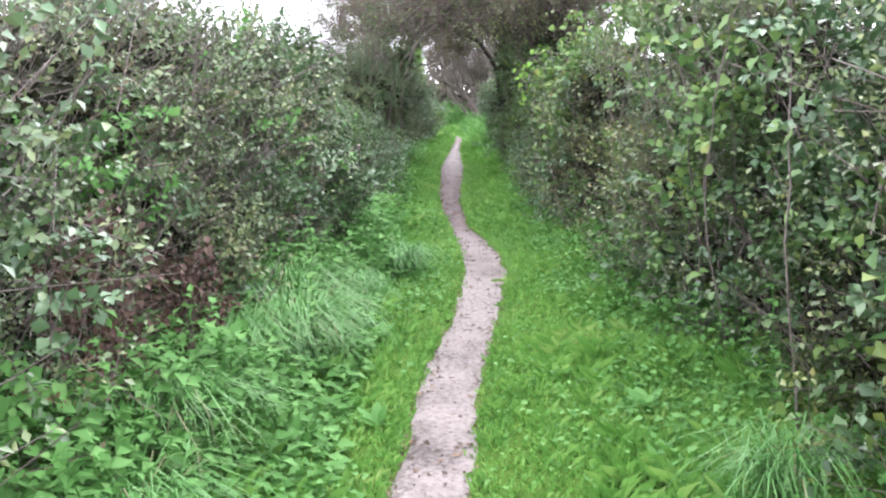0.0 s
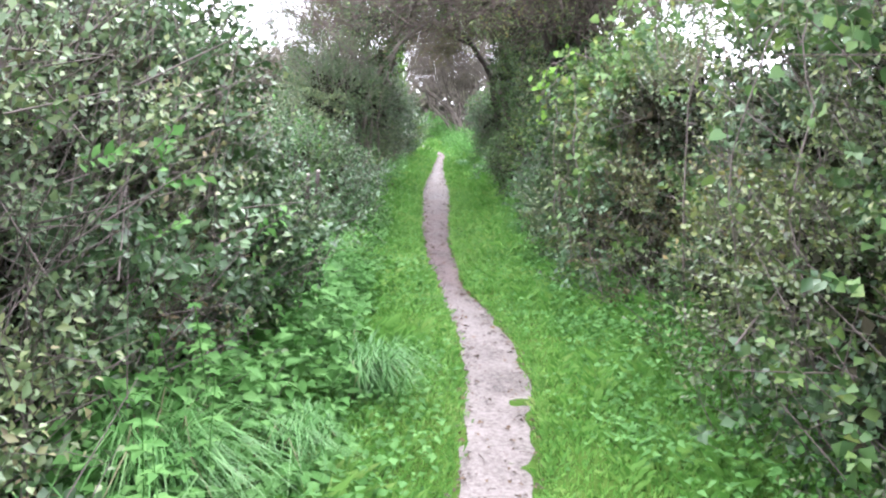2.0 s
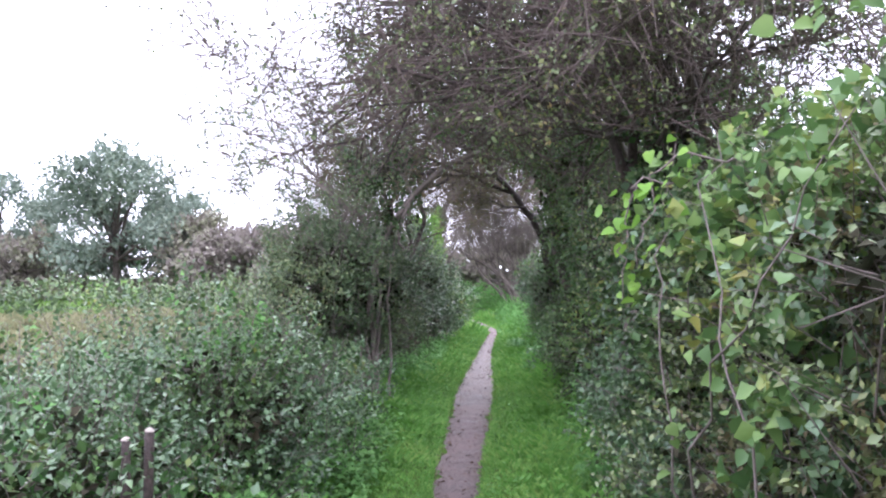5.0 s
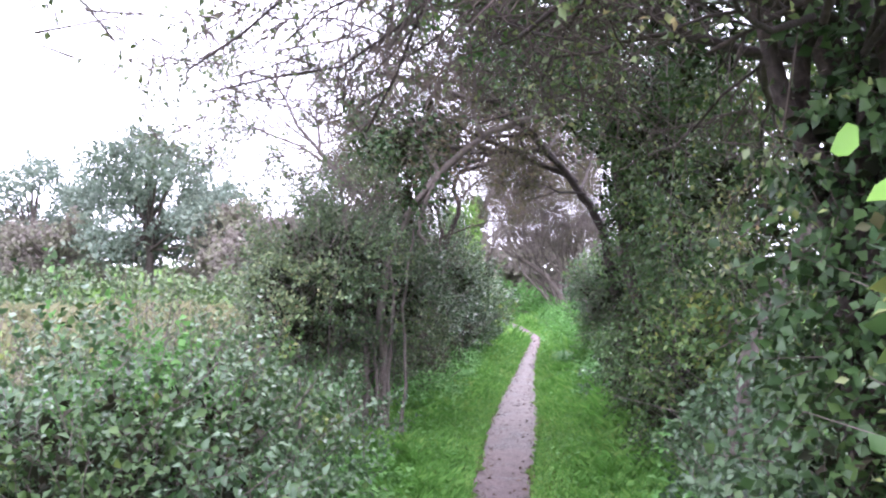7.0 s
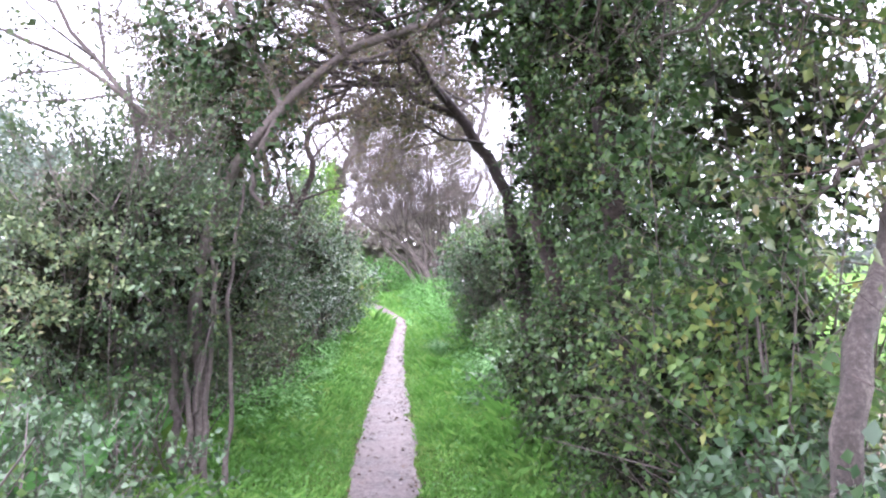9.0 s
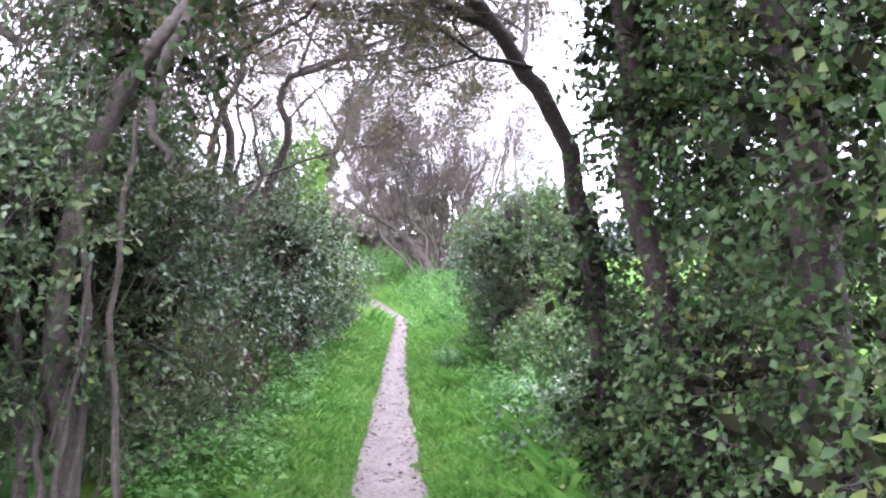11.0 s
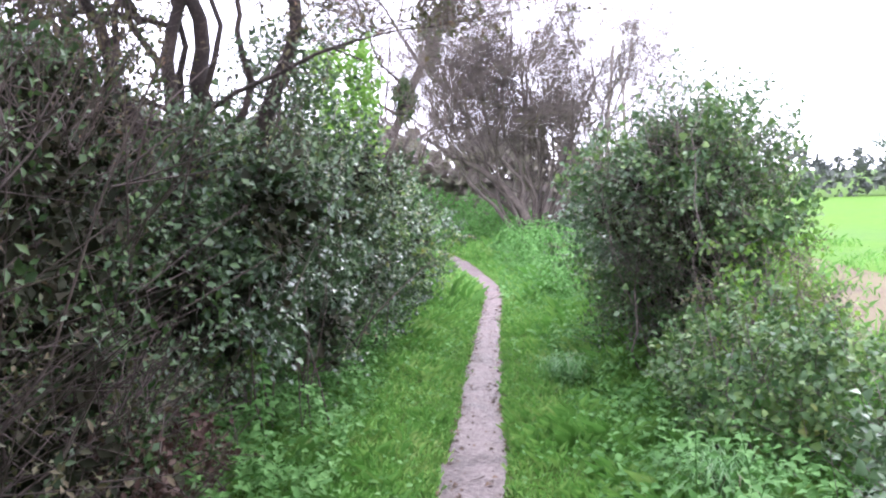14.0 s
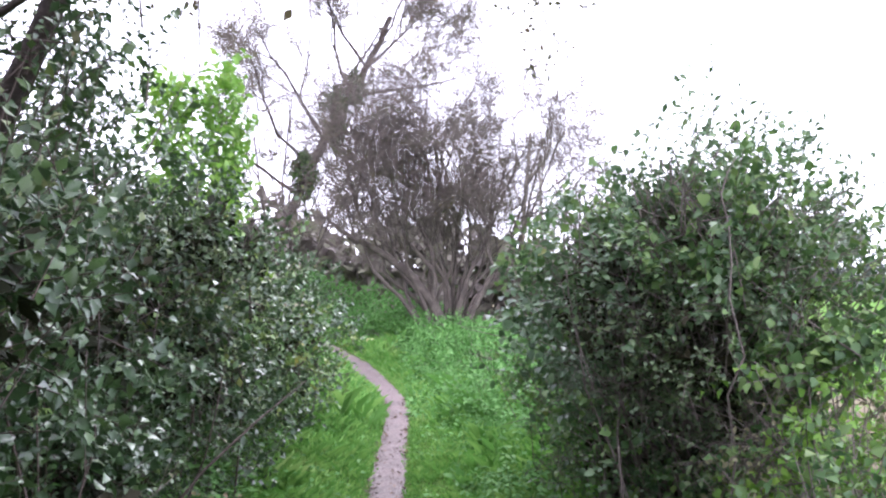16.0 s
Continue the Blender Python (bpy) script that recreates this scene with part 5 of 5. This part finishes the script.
def herb_bank(label, y0, y1, x0, x1, n, top, size, seed):
    """A knee-high bank of mixed herbs, thicker towards the hedge."""
    rng = np.random.default_rng(seed)
    y = rng.uniform(y0, y1, n)
    x = rng.uniform(x0, x1, n)
    p = np.stack([x, y, 0 * x], 1)
    edge = np.clip(np.abs(x - path_x(y)) - 0.3, 0, 1.0)
    bank = top * np.clip(0.75 + 0.45 * wave(p, np.random.default_rng(seed + 1), 3.0) + 0.2 * wave(p, np.random.default_rng(seed + 2), 9.0), 0.15, 1.5) * np.clip(edge * 1.5, 0.1, 1)
    p[:, 2] = ground_z(x, y) + bank * np.sqrt(rng.uniform(0.05, 1, n))
    w = rng.normal(size=(n, 3)) * [1, 1, 0.3] + [0.25 if x1 < 0 else -0.25, -0.15, 0]
    L = size * rng.uniform(0.45, 1.3, n)
    v, f = leaves(p, w, np.array([[0, 0, 1.0]]) + rng.normal(size=(n, 3)) * 0.3, L, L * 0.65, 0.25, "toothed")
    tagged(part_mesh("herb_bank", mesh_of("herb_bank", v, f), M_HERB), label, "herbs", kind="stuff")


herb_bank("knee-high bank of nettles and herbs below the hawthorn hedge", 1.2, 9.5, -1.5, -0.42, 13000, 0.45, 0.07, 321)
herb_bank("low herbs between the path and the brambles", 9.0, 15.5, -1.3, -0.45, 6500, 0.28, 0.06, 324)
herb_bank("low herbs at the foot of the olive hedge", 1.5, 12.0, 0.85, 1.7, 4600, 0.2, 0.05, 327)
herb_bank("herbs at the foot of the evergreen bush", 18.5, 28.0, -1.2, -0.4, 8000, 0.3, 0.055, 330)
herb_bank("herbs at the foot of the ivied bush", 19.5, 29.0, 0.85, 2.0, 7000, 0.25, 0.055, 333)
herb_bank("nettles on the bank of the bend", 28.5, 36.5, 0.65, 2.6, 13000, 0.42, 0.075, 336)


def ground_herbs(y0, y1, x0, x1, n, size, seed, mat, label, lift=0.04, avoid=0.05):
    """Clover, plantain and other small flat leaves in the turf."""
    rng = np.random.default_rng(seed)
    y = rng.uniform(y0, y1, n)
    x = path_x(y) + rng.uniform(x0, x1, n)
    p = np.stack([x, y, 0 * x], 1)
    keep = (wave(p, np.random.default_rng(seed + 1), 2.2) > rng.uniform(-0.9, 0.9, n)) & (np.abs(x - path_x(y)) > path_w(y) / 2 + avoid)
    p = p[keep]
    p[:, 2] = ground_z(p[:, 0], p[:, 1]) + lift * rng.uniform(0.2, 1.5, len(p))
    m = len(p)
    w = rng.normal(size=(m, 3)) * [1, 1, 0.25] + [0, 0, 0.2]
    L = size * rng.uniform(0.5, 1.3, m)
    v, f = leaves(p, w, np.array([[0, 0, 1.0]]) + rng.normal(size=(m, 3)) * 0.25, L, L * 0.75, 0.2, "oval")
    ob = part_mesh("ground_herbs", mesh_of("ground_herbs", v, f), mat)
    tagged(ob, label, "herbs", kind="stuff")


ground_herbs(1.5, 12, -1.2, -0.15, 5000, 0.05, 311, M_HERB, "clover and small herbs in the turf below the hawthorn hedge", 0.09)
ground_herbs(1.5, 12, 0.15, 1.4, 5000, 0.036, 312, M_HERB, "clover and small herbs in the turf below the olive hedge", 0.06)
ground_herbs(12, 24, -1.2, 1.3, 5500, 0.034, 313, M_HERB, "clover and small herbs in the turf under the trees", 0.06)
ground_herbs(24, 36, -1.3, 1.6, 7000, 0.045, 314, M_HERB, "clover and nettle seedlings towards the bend", 0.1)


# ---------------------------------------------------------------- tussocks, nettles, docks
def tussock(x, y, reach, blades, seed, lean=(0.3, -0.1)):
    rng = np.random.default_rng(seed)
    base = np.array([x, y, float(ground_z(x, y))])
    n = blades
    a = rng.uniform(0, 6.28, n)
    d = unit(np.stack([np.cos(a) + lean[0] * 2, np.sin(a) + lean[1] * 2, 0 * a], 1)) * rng.uniform(0.35, 1.0, (n, 1))
    L = reach * rng.uniform(0.6, 1.2, (n, 1))
    p0 = rng.normal(size=(n, 3)) * [0.07, 0.07, 0]
    side = unit(np.cross(d, [0, 0, 1.0])) * 0.003
    z = np.array([0, 0, 1.0])
    rows = [(0, 0, 1), (0.18, 0.42, 1), (0.48, 0.62, 0.8), (0.85, 0.5, 0.5)]
    pts = []
    for u, h, w in rows:
        c = p0 + d * L * u + z * L * h
        pts += [c - side * w, c + side * w]
    pts.append(p0 + d * L * 1.1 + z * L * 0.28 + rng.normal(size=(n, 3)) * [0.04, 0.04, 0.03])
    v = np.stack(pts, 1).reshape(-1, 3)
    q = np.array([[0, 1, 3], [0, 3, 2], [2, 3, 5], [2, 5, 4], [4, 5, 7], [4, 7, 6], [6, 7, 8]])
    cut = int(n * 0.96)
    ob = thing("grass_tussock", "arching tussock of long pale green grass beside the path", "grass", "tussocks along the path", base)
    for nm, v2, m2, mat, lab in (("green_blade", v[:cut * 9], cut, M_LONG, ""), ("dry_blade", v[cut * 9:], n - cut, M_DRYGRASS, "straw-coloured dry blades")):
        f = (q[None] + (np.arange(m2) * 9)[:, None, None]).reshape(-1, 3)
        part_mesh(nm, mesh_of(nm, v2, f), mat, ob, lab, "stuff")


for i, (x, y, r, n) in enumerate([(-0.8, 4.75, 0.62, 520), (-1.05, 4.3, 0.55, 300), (-1.0, 5.65, 0.6, 480), (-0.35, 7.15, 0.42, 360), (-0.9, 8.9, 0.5, 300), (-1.1, 3.4, 0.55, 350), (-0.6, 6.2, 0.35, 200), (1.2, 3.0, 0.4, 220), (-1.0, 2.6, 0.5, 300), (1.35, 21.5, 0.35, 200), (2.3, 21.3, 0.45, 260), (-0.9, 10.6, 0.4, 220), (0.95, 24.0, 0.3, 160), (1.15, 13.0, 0.3, 160)]):
    tussock(x, y, r, n, 330 + i, (0.25 if x < 0 else -0.2, -0.15))


def nettle(seed, height, mat=M_HERB):
    """A stinging nettle: a square stem with pairs of toothed leaves."""
    rng = np.random.default_rng(seed)
    ob = thing("nettle", "bright green nettle growing under the hedge", "nettle", "nettles along the verge")
    bend = rng.normal(size=2) * 0.1
    line = smooth_line([(0, 0, -0.02), (bend[0] * 0.4, bend[1] * 0.4, height * 0.5), (bend[0], bend[1], height)], 7)
    v, f = tube(line, np.linspace(0.004, 0.002, 7), 4)
    part_mesh("stem", mesh_of("stem", v, f), mat, ob)
    base, way, size = [], [], []
    k = 8
    for i in range(k):
        t = 0.18 + 0.82 * i / (k - 1)
        c = np.array([np.interp(t * 6, range(7), line[:, j]) for j in range(3)])
        for s in range(4 if i > 4 else 2):
            a = i * 1.57 + s * (1.57 if i > 4 else 3.14) + rng.normal() * 0.25
            base.append(c)
            way.append((math.cos(a), math.sin(a), 0.15 - 0.3 * rng.uniform()))
            size.append((0.095 - 0.05 * t) * rng.uniform(0.8, 1.2))
    base, way, size = np.array(base), np.array(way), np.array(size)
    v, f = leaves(base, way, np.array([[0, 0, 1.0]]) + rng.normal(size=base.shape) * 0.15, size, size * 0.62, 0.25, "toothed")
    part_mesh("foliage", mesh_of("foliage", v, f), mat, ob)
    return ob


def scatter_nettles():
    rng = np.random.default_rng(350)
    protos = [nettle(351 + i, h) for i, h in enumerate((0.36, 0.48, 0.58, 0.3, 0.7))]
    zones = [(-1.4, -0.62, 2.0, 8.4, 120), (-1.1, -0.55, 8.4, 15, 25), (1.25, 1.5, 2.5, 8, 12), (0.95, 1.3, 11, 14.5, 14), (-1.1, -0.6, 18.5, 26, 38), (0.95, 1.5, 20.5, 30, 24), (0.8, 2.2, 29, 36, 34), (-1.2, -0.5, 28.5, 32, 14)]
    first = list(protos)
    for x0, x1, y0, y1, n in zones:
        for _ in range(n):
            x, y = rng.uniform(x0, x1), rng.uniform(y0, y1)
            s = rng.uniform(0.65, 1.15)
            m = pose(x, y, float(ground_z(x, y)), rng.normal() * 6, rng.normal() * 6, rng.uniform(0, 360)) @ Matrix.Scale(s, 4)
            if first:
                first.pop().matrix_basis = m
            else:
                copy_thing(protos[rng.integers(0, 5)], m)


scatter_nettles()


def big_leaf_mesh(name, L, W, shape, seed):
    rng = np.random.default_rng(seed)
    v, f = leaves(np.zeros((1, 3)), np.array([[0, 1.0, 0]]), np.array([[0, 0, 1.0]]), np.array([L]), np.array([W]), rng.uniform(0.05, 0.3), shape)
    return mesh_of(name, v, f)


def dock(x, y, seed, n=7, size=0.2, label="broad-leaved dock with fresh green leaves by the path"):
    rng = np.random.default_rng(seed)
    ob = thing("dock_plant", label, "dock", "docks along the verge", (x, y, float(ground_z(x, y))))
    me = big_leaf_mesh("leaf", size, size * 0.45, "blade", seed)
    me.materials.append(M_HERB)
    for i in range(n):
        leaf = new("leaf", me)
        leaf.parent = ob
        a = i * 360 / n + rng.normal() * 15
        leaf.matrix_basis = pose(0, 0, 0.01, 0, 0, a) @ pose(0, 0.015, 0, rng.uniform(20, 60), rng.normal() * 12, 0) @ Matrix.Scale(rng.uniform(0.7, 1.15), 4)


for i, (x, y, s) in enumerate([(-0.5, 6.13, 0.2), (-0.42, 5.3, 0.16), (-0.62, 6.7, 0.2), (-0.75, 7.6, 0.2), (-0.3, 3.9, 0.14), (0.95, 4.0, 0.15), (0.85, 3.2, 0.16), (-0.55, 9.0, 0.18), (0.75, 4.9, 0.12), (0.9, 6.6, 0.12), (-0.6, 10.2, 0.18), (-0.5, 22.4, 0.14), (1.0, 22.6, 0.14), (0.9, 26, 0.14), (-0.35, 20.4, 0.12), (-0.5, 3.0, 0.16)]):
    dock(x, y, 400 + i, 7, s)


# ---------------------------------------------------------------- broad-leaved climbers
def climber(label, runs, n, size, seed, mat=M_VINE):
    """A climber: stems along the runs and heart-shaped leaves, each a part."""
    rng = np.random.default_rng(seed)
    base = np.array(runs[0][0], float)
    ob = thing("climbing_vine", label, "climber", at=base)
    lines = [smooth_line(r, 14, rng, 0.02) for r in runs]
    v, f = join([tube(l, np.linspace(0.006, 0.002, 14), 4) for l in lines])
    part_mesh("stem", mesh_of("stem", v - base, f), M_TWIG, ob)
    kinds = [big_leaf_mesh("leaf", size, size * 0.95, "heart", seed + k) for k in range(3)]
    for me in kinds:
        me.materials.append(mat)
    for i in range(n):
        l = lines[i % len(lines)]
        t = rng.uniform(1, 13)
        j = int(t)
        p = l[j] + (l[min(j + 1, 13)] - l[j]) * (t - j) + rng.normal(size=3) * [0.05, 0.07, 0.05] - base
        leaf = new("leaf", kinds[i % 3])
        leaf.parent = ob
        face = -90 if base[0] > 0.5 else 90
        leaf.matrix_basis = pose(*p, 0, 0, face + 180 + rng.normal() * 50) @ pose(0, 0, 0, rng.uniform(-80, -5), rng.normal() * 35, 0) @ Matrix.Scale(rng.uniform(0.45, 1.15), 4)


climber("climber with large bright green heart-shaped leaves on the hedge", [[(1.5, 4.6, 0), (1.4, 4.7, 1.0), (1.38, 4.5, 1.7), (1.45, 4.2, 2.1)], [(1.55, 5.2, 0), (1.42, 5.2, 1.2), (1.42, 5.4, 1.9), (1.5, 5.7, 2.25)], [(1.5, 3.6, 0), (1.42, 3.7, 1.2), (1.45, 3.9, 2.0), (1.5, 4.2, 2.3)]], 90, 0.068, 500)
climber("climber with large yellow-green heart-shaped leaves draped over a bush", [[(1.3, 9.2, 0), (1.08, 9.4, 0.9), (1.08, 9.8, 1.5), (1.2, 10.2, 2.0)], [(1.25, 10.4, 0), (1.05, 10.4, 0.9), (1.05, 10.6, 1.5), (1.2, 10.9, 2.05)], [(1.3, 9.8, 0.1), (1.05, 10.0, 0.8), (1.1, 9.4, 1.4), (1.3, 9.2, 1.9)], [(1.7, 9.3, 1.7), (1.5, 9.25, 2.15), (1.3, 9.2, 2.3), (1.05, 9.2, 2.3)], [(1.75, 9.5, 1.7), (1.6, 9.4, 2.1), (1.4, 9.3, 2.25), (1.2, 9.3, 2.2)]], 150, 0.062, 510)
climber("bright lime-green climber trailing down the bush beside the path", [[(1.3, 10.8, 1.9), (1.0, 10.7, 1.85), (0.92, 10.6, 1.6), (0.9, 10.6, 1.35)], [(1.4, 10.6, 1.95), (1.1, 10.55, 1.9), (0.98, 10.5, 1.7), (0.95, 10.5, 1.5)]], 46, 0.06, 515, M_LIME)
climber("climber with yellowing leaves on the hedge top", [[(1.6, 7.0, 0), (1.4, 7.0, 1.2), (1.45, 6.9, 1.9), (1.6, 6.8, 2.3)], [(1.6, 6.2, 0), (1.42, 6.3, 1.2), (1.45, 6.5, 1.9), (1.55, 6.7, 2.2)]], 60, 0.075, 520)
climber("pale climber leaves over the crown of an ivied bush", [[(1.6, 24.0, 0), (1.25, 24.2, 1.2), (1.35, 24.6, 1.9), (1.8, 24.8, 2.15)], [(1.7, 23.4, 0), (1.7, 23.35, 1.0), (1.75, 23.5, 1.7), (1.95, 23.9, 2.1)]], 60, 0.055, 530)


def hanging_stems(label, spots, seed):
    """Bare climber stems that hang down from a canopy."""
    rng = np.random.default_rng(seed)
    base = np.array(spots[0][:3], float)
    ob = thing("hanging_vine", label, "climber", at=base)
    for x, y, z, drop in spots:
        a, drop = np.array([x, y, z]), drop * 0.65
        line = smooth_line([a, a + rng.normal(size=3) * 0.05 - [0, 0, drop * 0.4], a + rng.normal(size=3) * 0.09 - [0, 0, drop * 0.75], a + rng.normal(size=3) * 0.13 - [0, 0, drop]], 10, rng, 0.008)
        v, f = tube(line, np.linspace(0.005, 0.002, 10), 4)
        part_mesh("stem", mesh_of("stem", v - base, f), M_TWIG, ob)


hanging_stems("pale bare climber stems hanging from the ivied canopy", [(1.05, 14.7, 3.2, 1.1), (1.2, 14.9, 3.1, 1.3), (1.35, 14.6, 3.0, 0.9), (0.95, 15.2, 3.3, 0.9), (1.5, 14.7, 2.9, 1.2), (1.12, 15.0, 3.2, 1.5), (1.6, 14.4, 2.8, 0.8), (1.3, 15.3, 2.6, 1.4)], 541)
hanging_stems("bare climber stems hanging in the thorn crown", [(1.0, 12.0, 3.4, 0.9), (1.2, 11.9, 3.5, 1.1), (0.8, 12.1, 3.5, 0.8), (1.35, 11.9, 3.2, 0.9), (0.6, 12.3, 3.4, 0.7)], 542)

# ---------------------------------------------------------------- posts, fallen twigs and leaves
def cut_stake(x, y, h, lean, seed):
    rng = np.random.default_rng(seed)
    z = float(ground_z(x, y))
    v, f = tube(smooth_line([(0, 0, -0.05), (lean * 0.5, 0.01, h * 0.5), (lean, 0, h)], 8), np.linspace(0.02, 0.018, 8), 8, 0.06, rng)
    cap = np.array([[len(v) - 8 + k for k in range(4)], [len(v) - 8, len(v) - 5, len(v) - 4, len(v) - 1], [len(v) - 4, len(v) - 3, len(v) - 2, len(v) - 1]])
    ob = thing("cut_stake", "weathered brown cut stake standing in the brambles", "stake", "stakes in the brambles", (x, y, z))
    part_mesh("shaft", mesh_of("shaft", v, np.concatenate([f, cap])), M_RBARK, ob)
    top = smooth_line([(lean, 0, h - 0.002), (lean, 0, h + 0.006), (lean, 0, h + 0.014)], 4)
    v, f = tube(top, [0.019, 0.018, 0.013, 0.002], 8)
    part_mesh("cut_end", mesh_of("cut_end", v, f), M_DEAD, ob, "pale sawn end")


cut_stake(-1.05, 10.2, 0.84, 0.02, 601)
cut_stake(-0.98, 10.23, 0.87, 0.03, 602)


def litter():
    rng = np.random.default_rng(610)
    n = 3200
    y = rng.uniform(2, 30, n)
    x = path_x(y) + np.sign(rng.normal(size=n)) * np.sqrt(rng.uniform(0, 1, n)) * path_w(y) / 2
    p = np.stack([x, y, ground_z(x, y) + 0.016], 1)
    L = rng.uniform(0.008, 0.032, n) * rng.uniform(0.7, 1.7, n)
    v, f = leaves(p, rng.normal(size=(n, 3)) * [1, 1, 0.1], np.array([[0, 0, 1.0]]) + rng.normal(size=(n, 3)) * 0.3, L, L * 0.6, 0.3, "oval")
    tagged(part_mesh("fallen_leaves", mesh_of("fallen_leaves", v, f), M_DRY), "small brown fallen leaves on the path", "leaves", kind="stuff")
    n = 64
    for i, (yy, u, ln, a) in enumerate(zip(rng.uniform(2.5, 27, n), rng.uniform(-0.8, 0.8, n), rng.uniform(0.03, 0.12, n), rng.uniform(0, 6.28, n))):
        xx = float(path_x(yy) + u * path_w(yy) / 2)
        d = np.array([math.cos(a), math.sin(a), 0])
        l = smooth_line([-d * ln / 2, rng.normal(size=3) * [0.01, 0.01, 0] + [0, 0, 0.004], d * ln / 2], 5)
        v, f = tube(l, np.linspace(0.003, 0.0012, 5), 4)
        ob = part_mesh("twig", mesh_of("twig", v, f), M_DTWIG)
        ob.location = (xx, yy, float(ground_z(xx, yy)) + 0.014)
        tagged(ob, "thin dark fallen twig on the path", "twig", "twigs on the path")


litter()
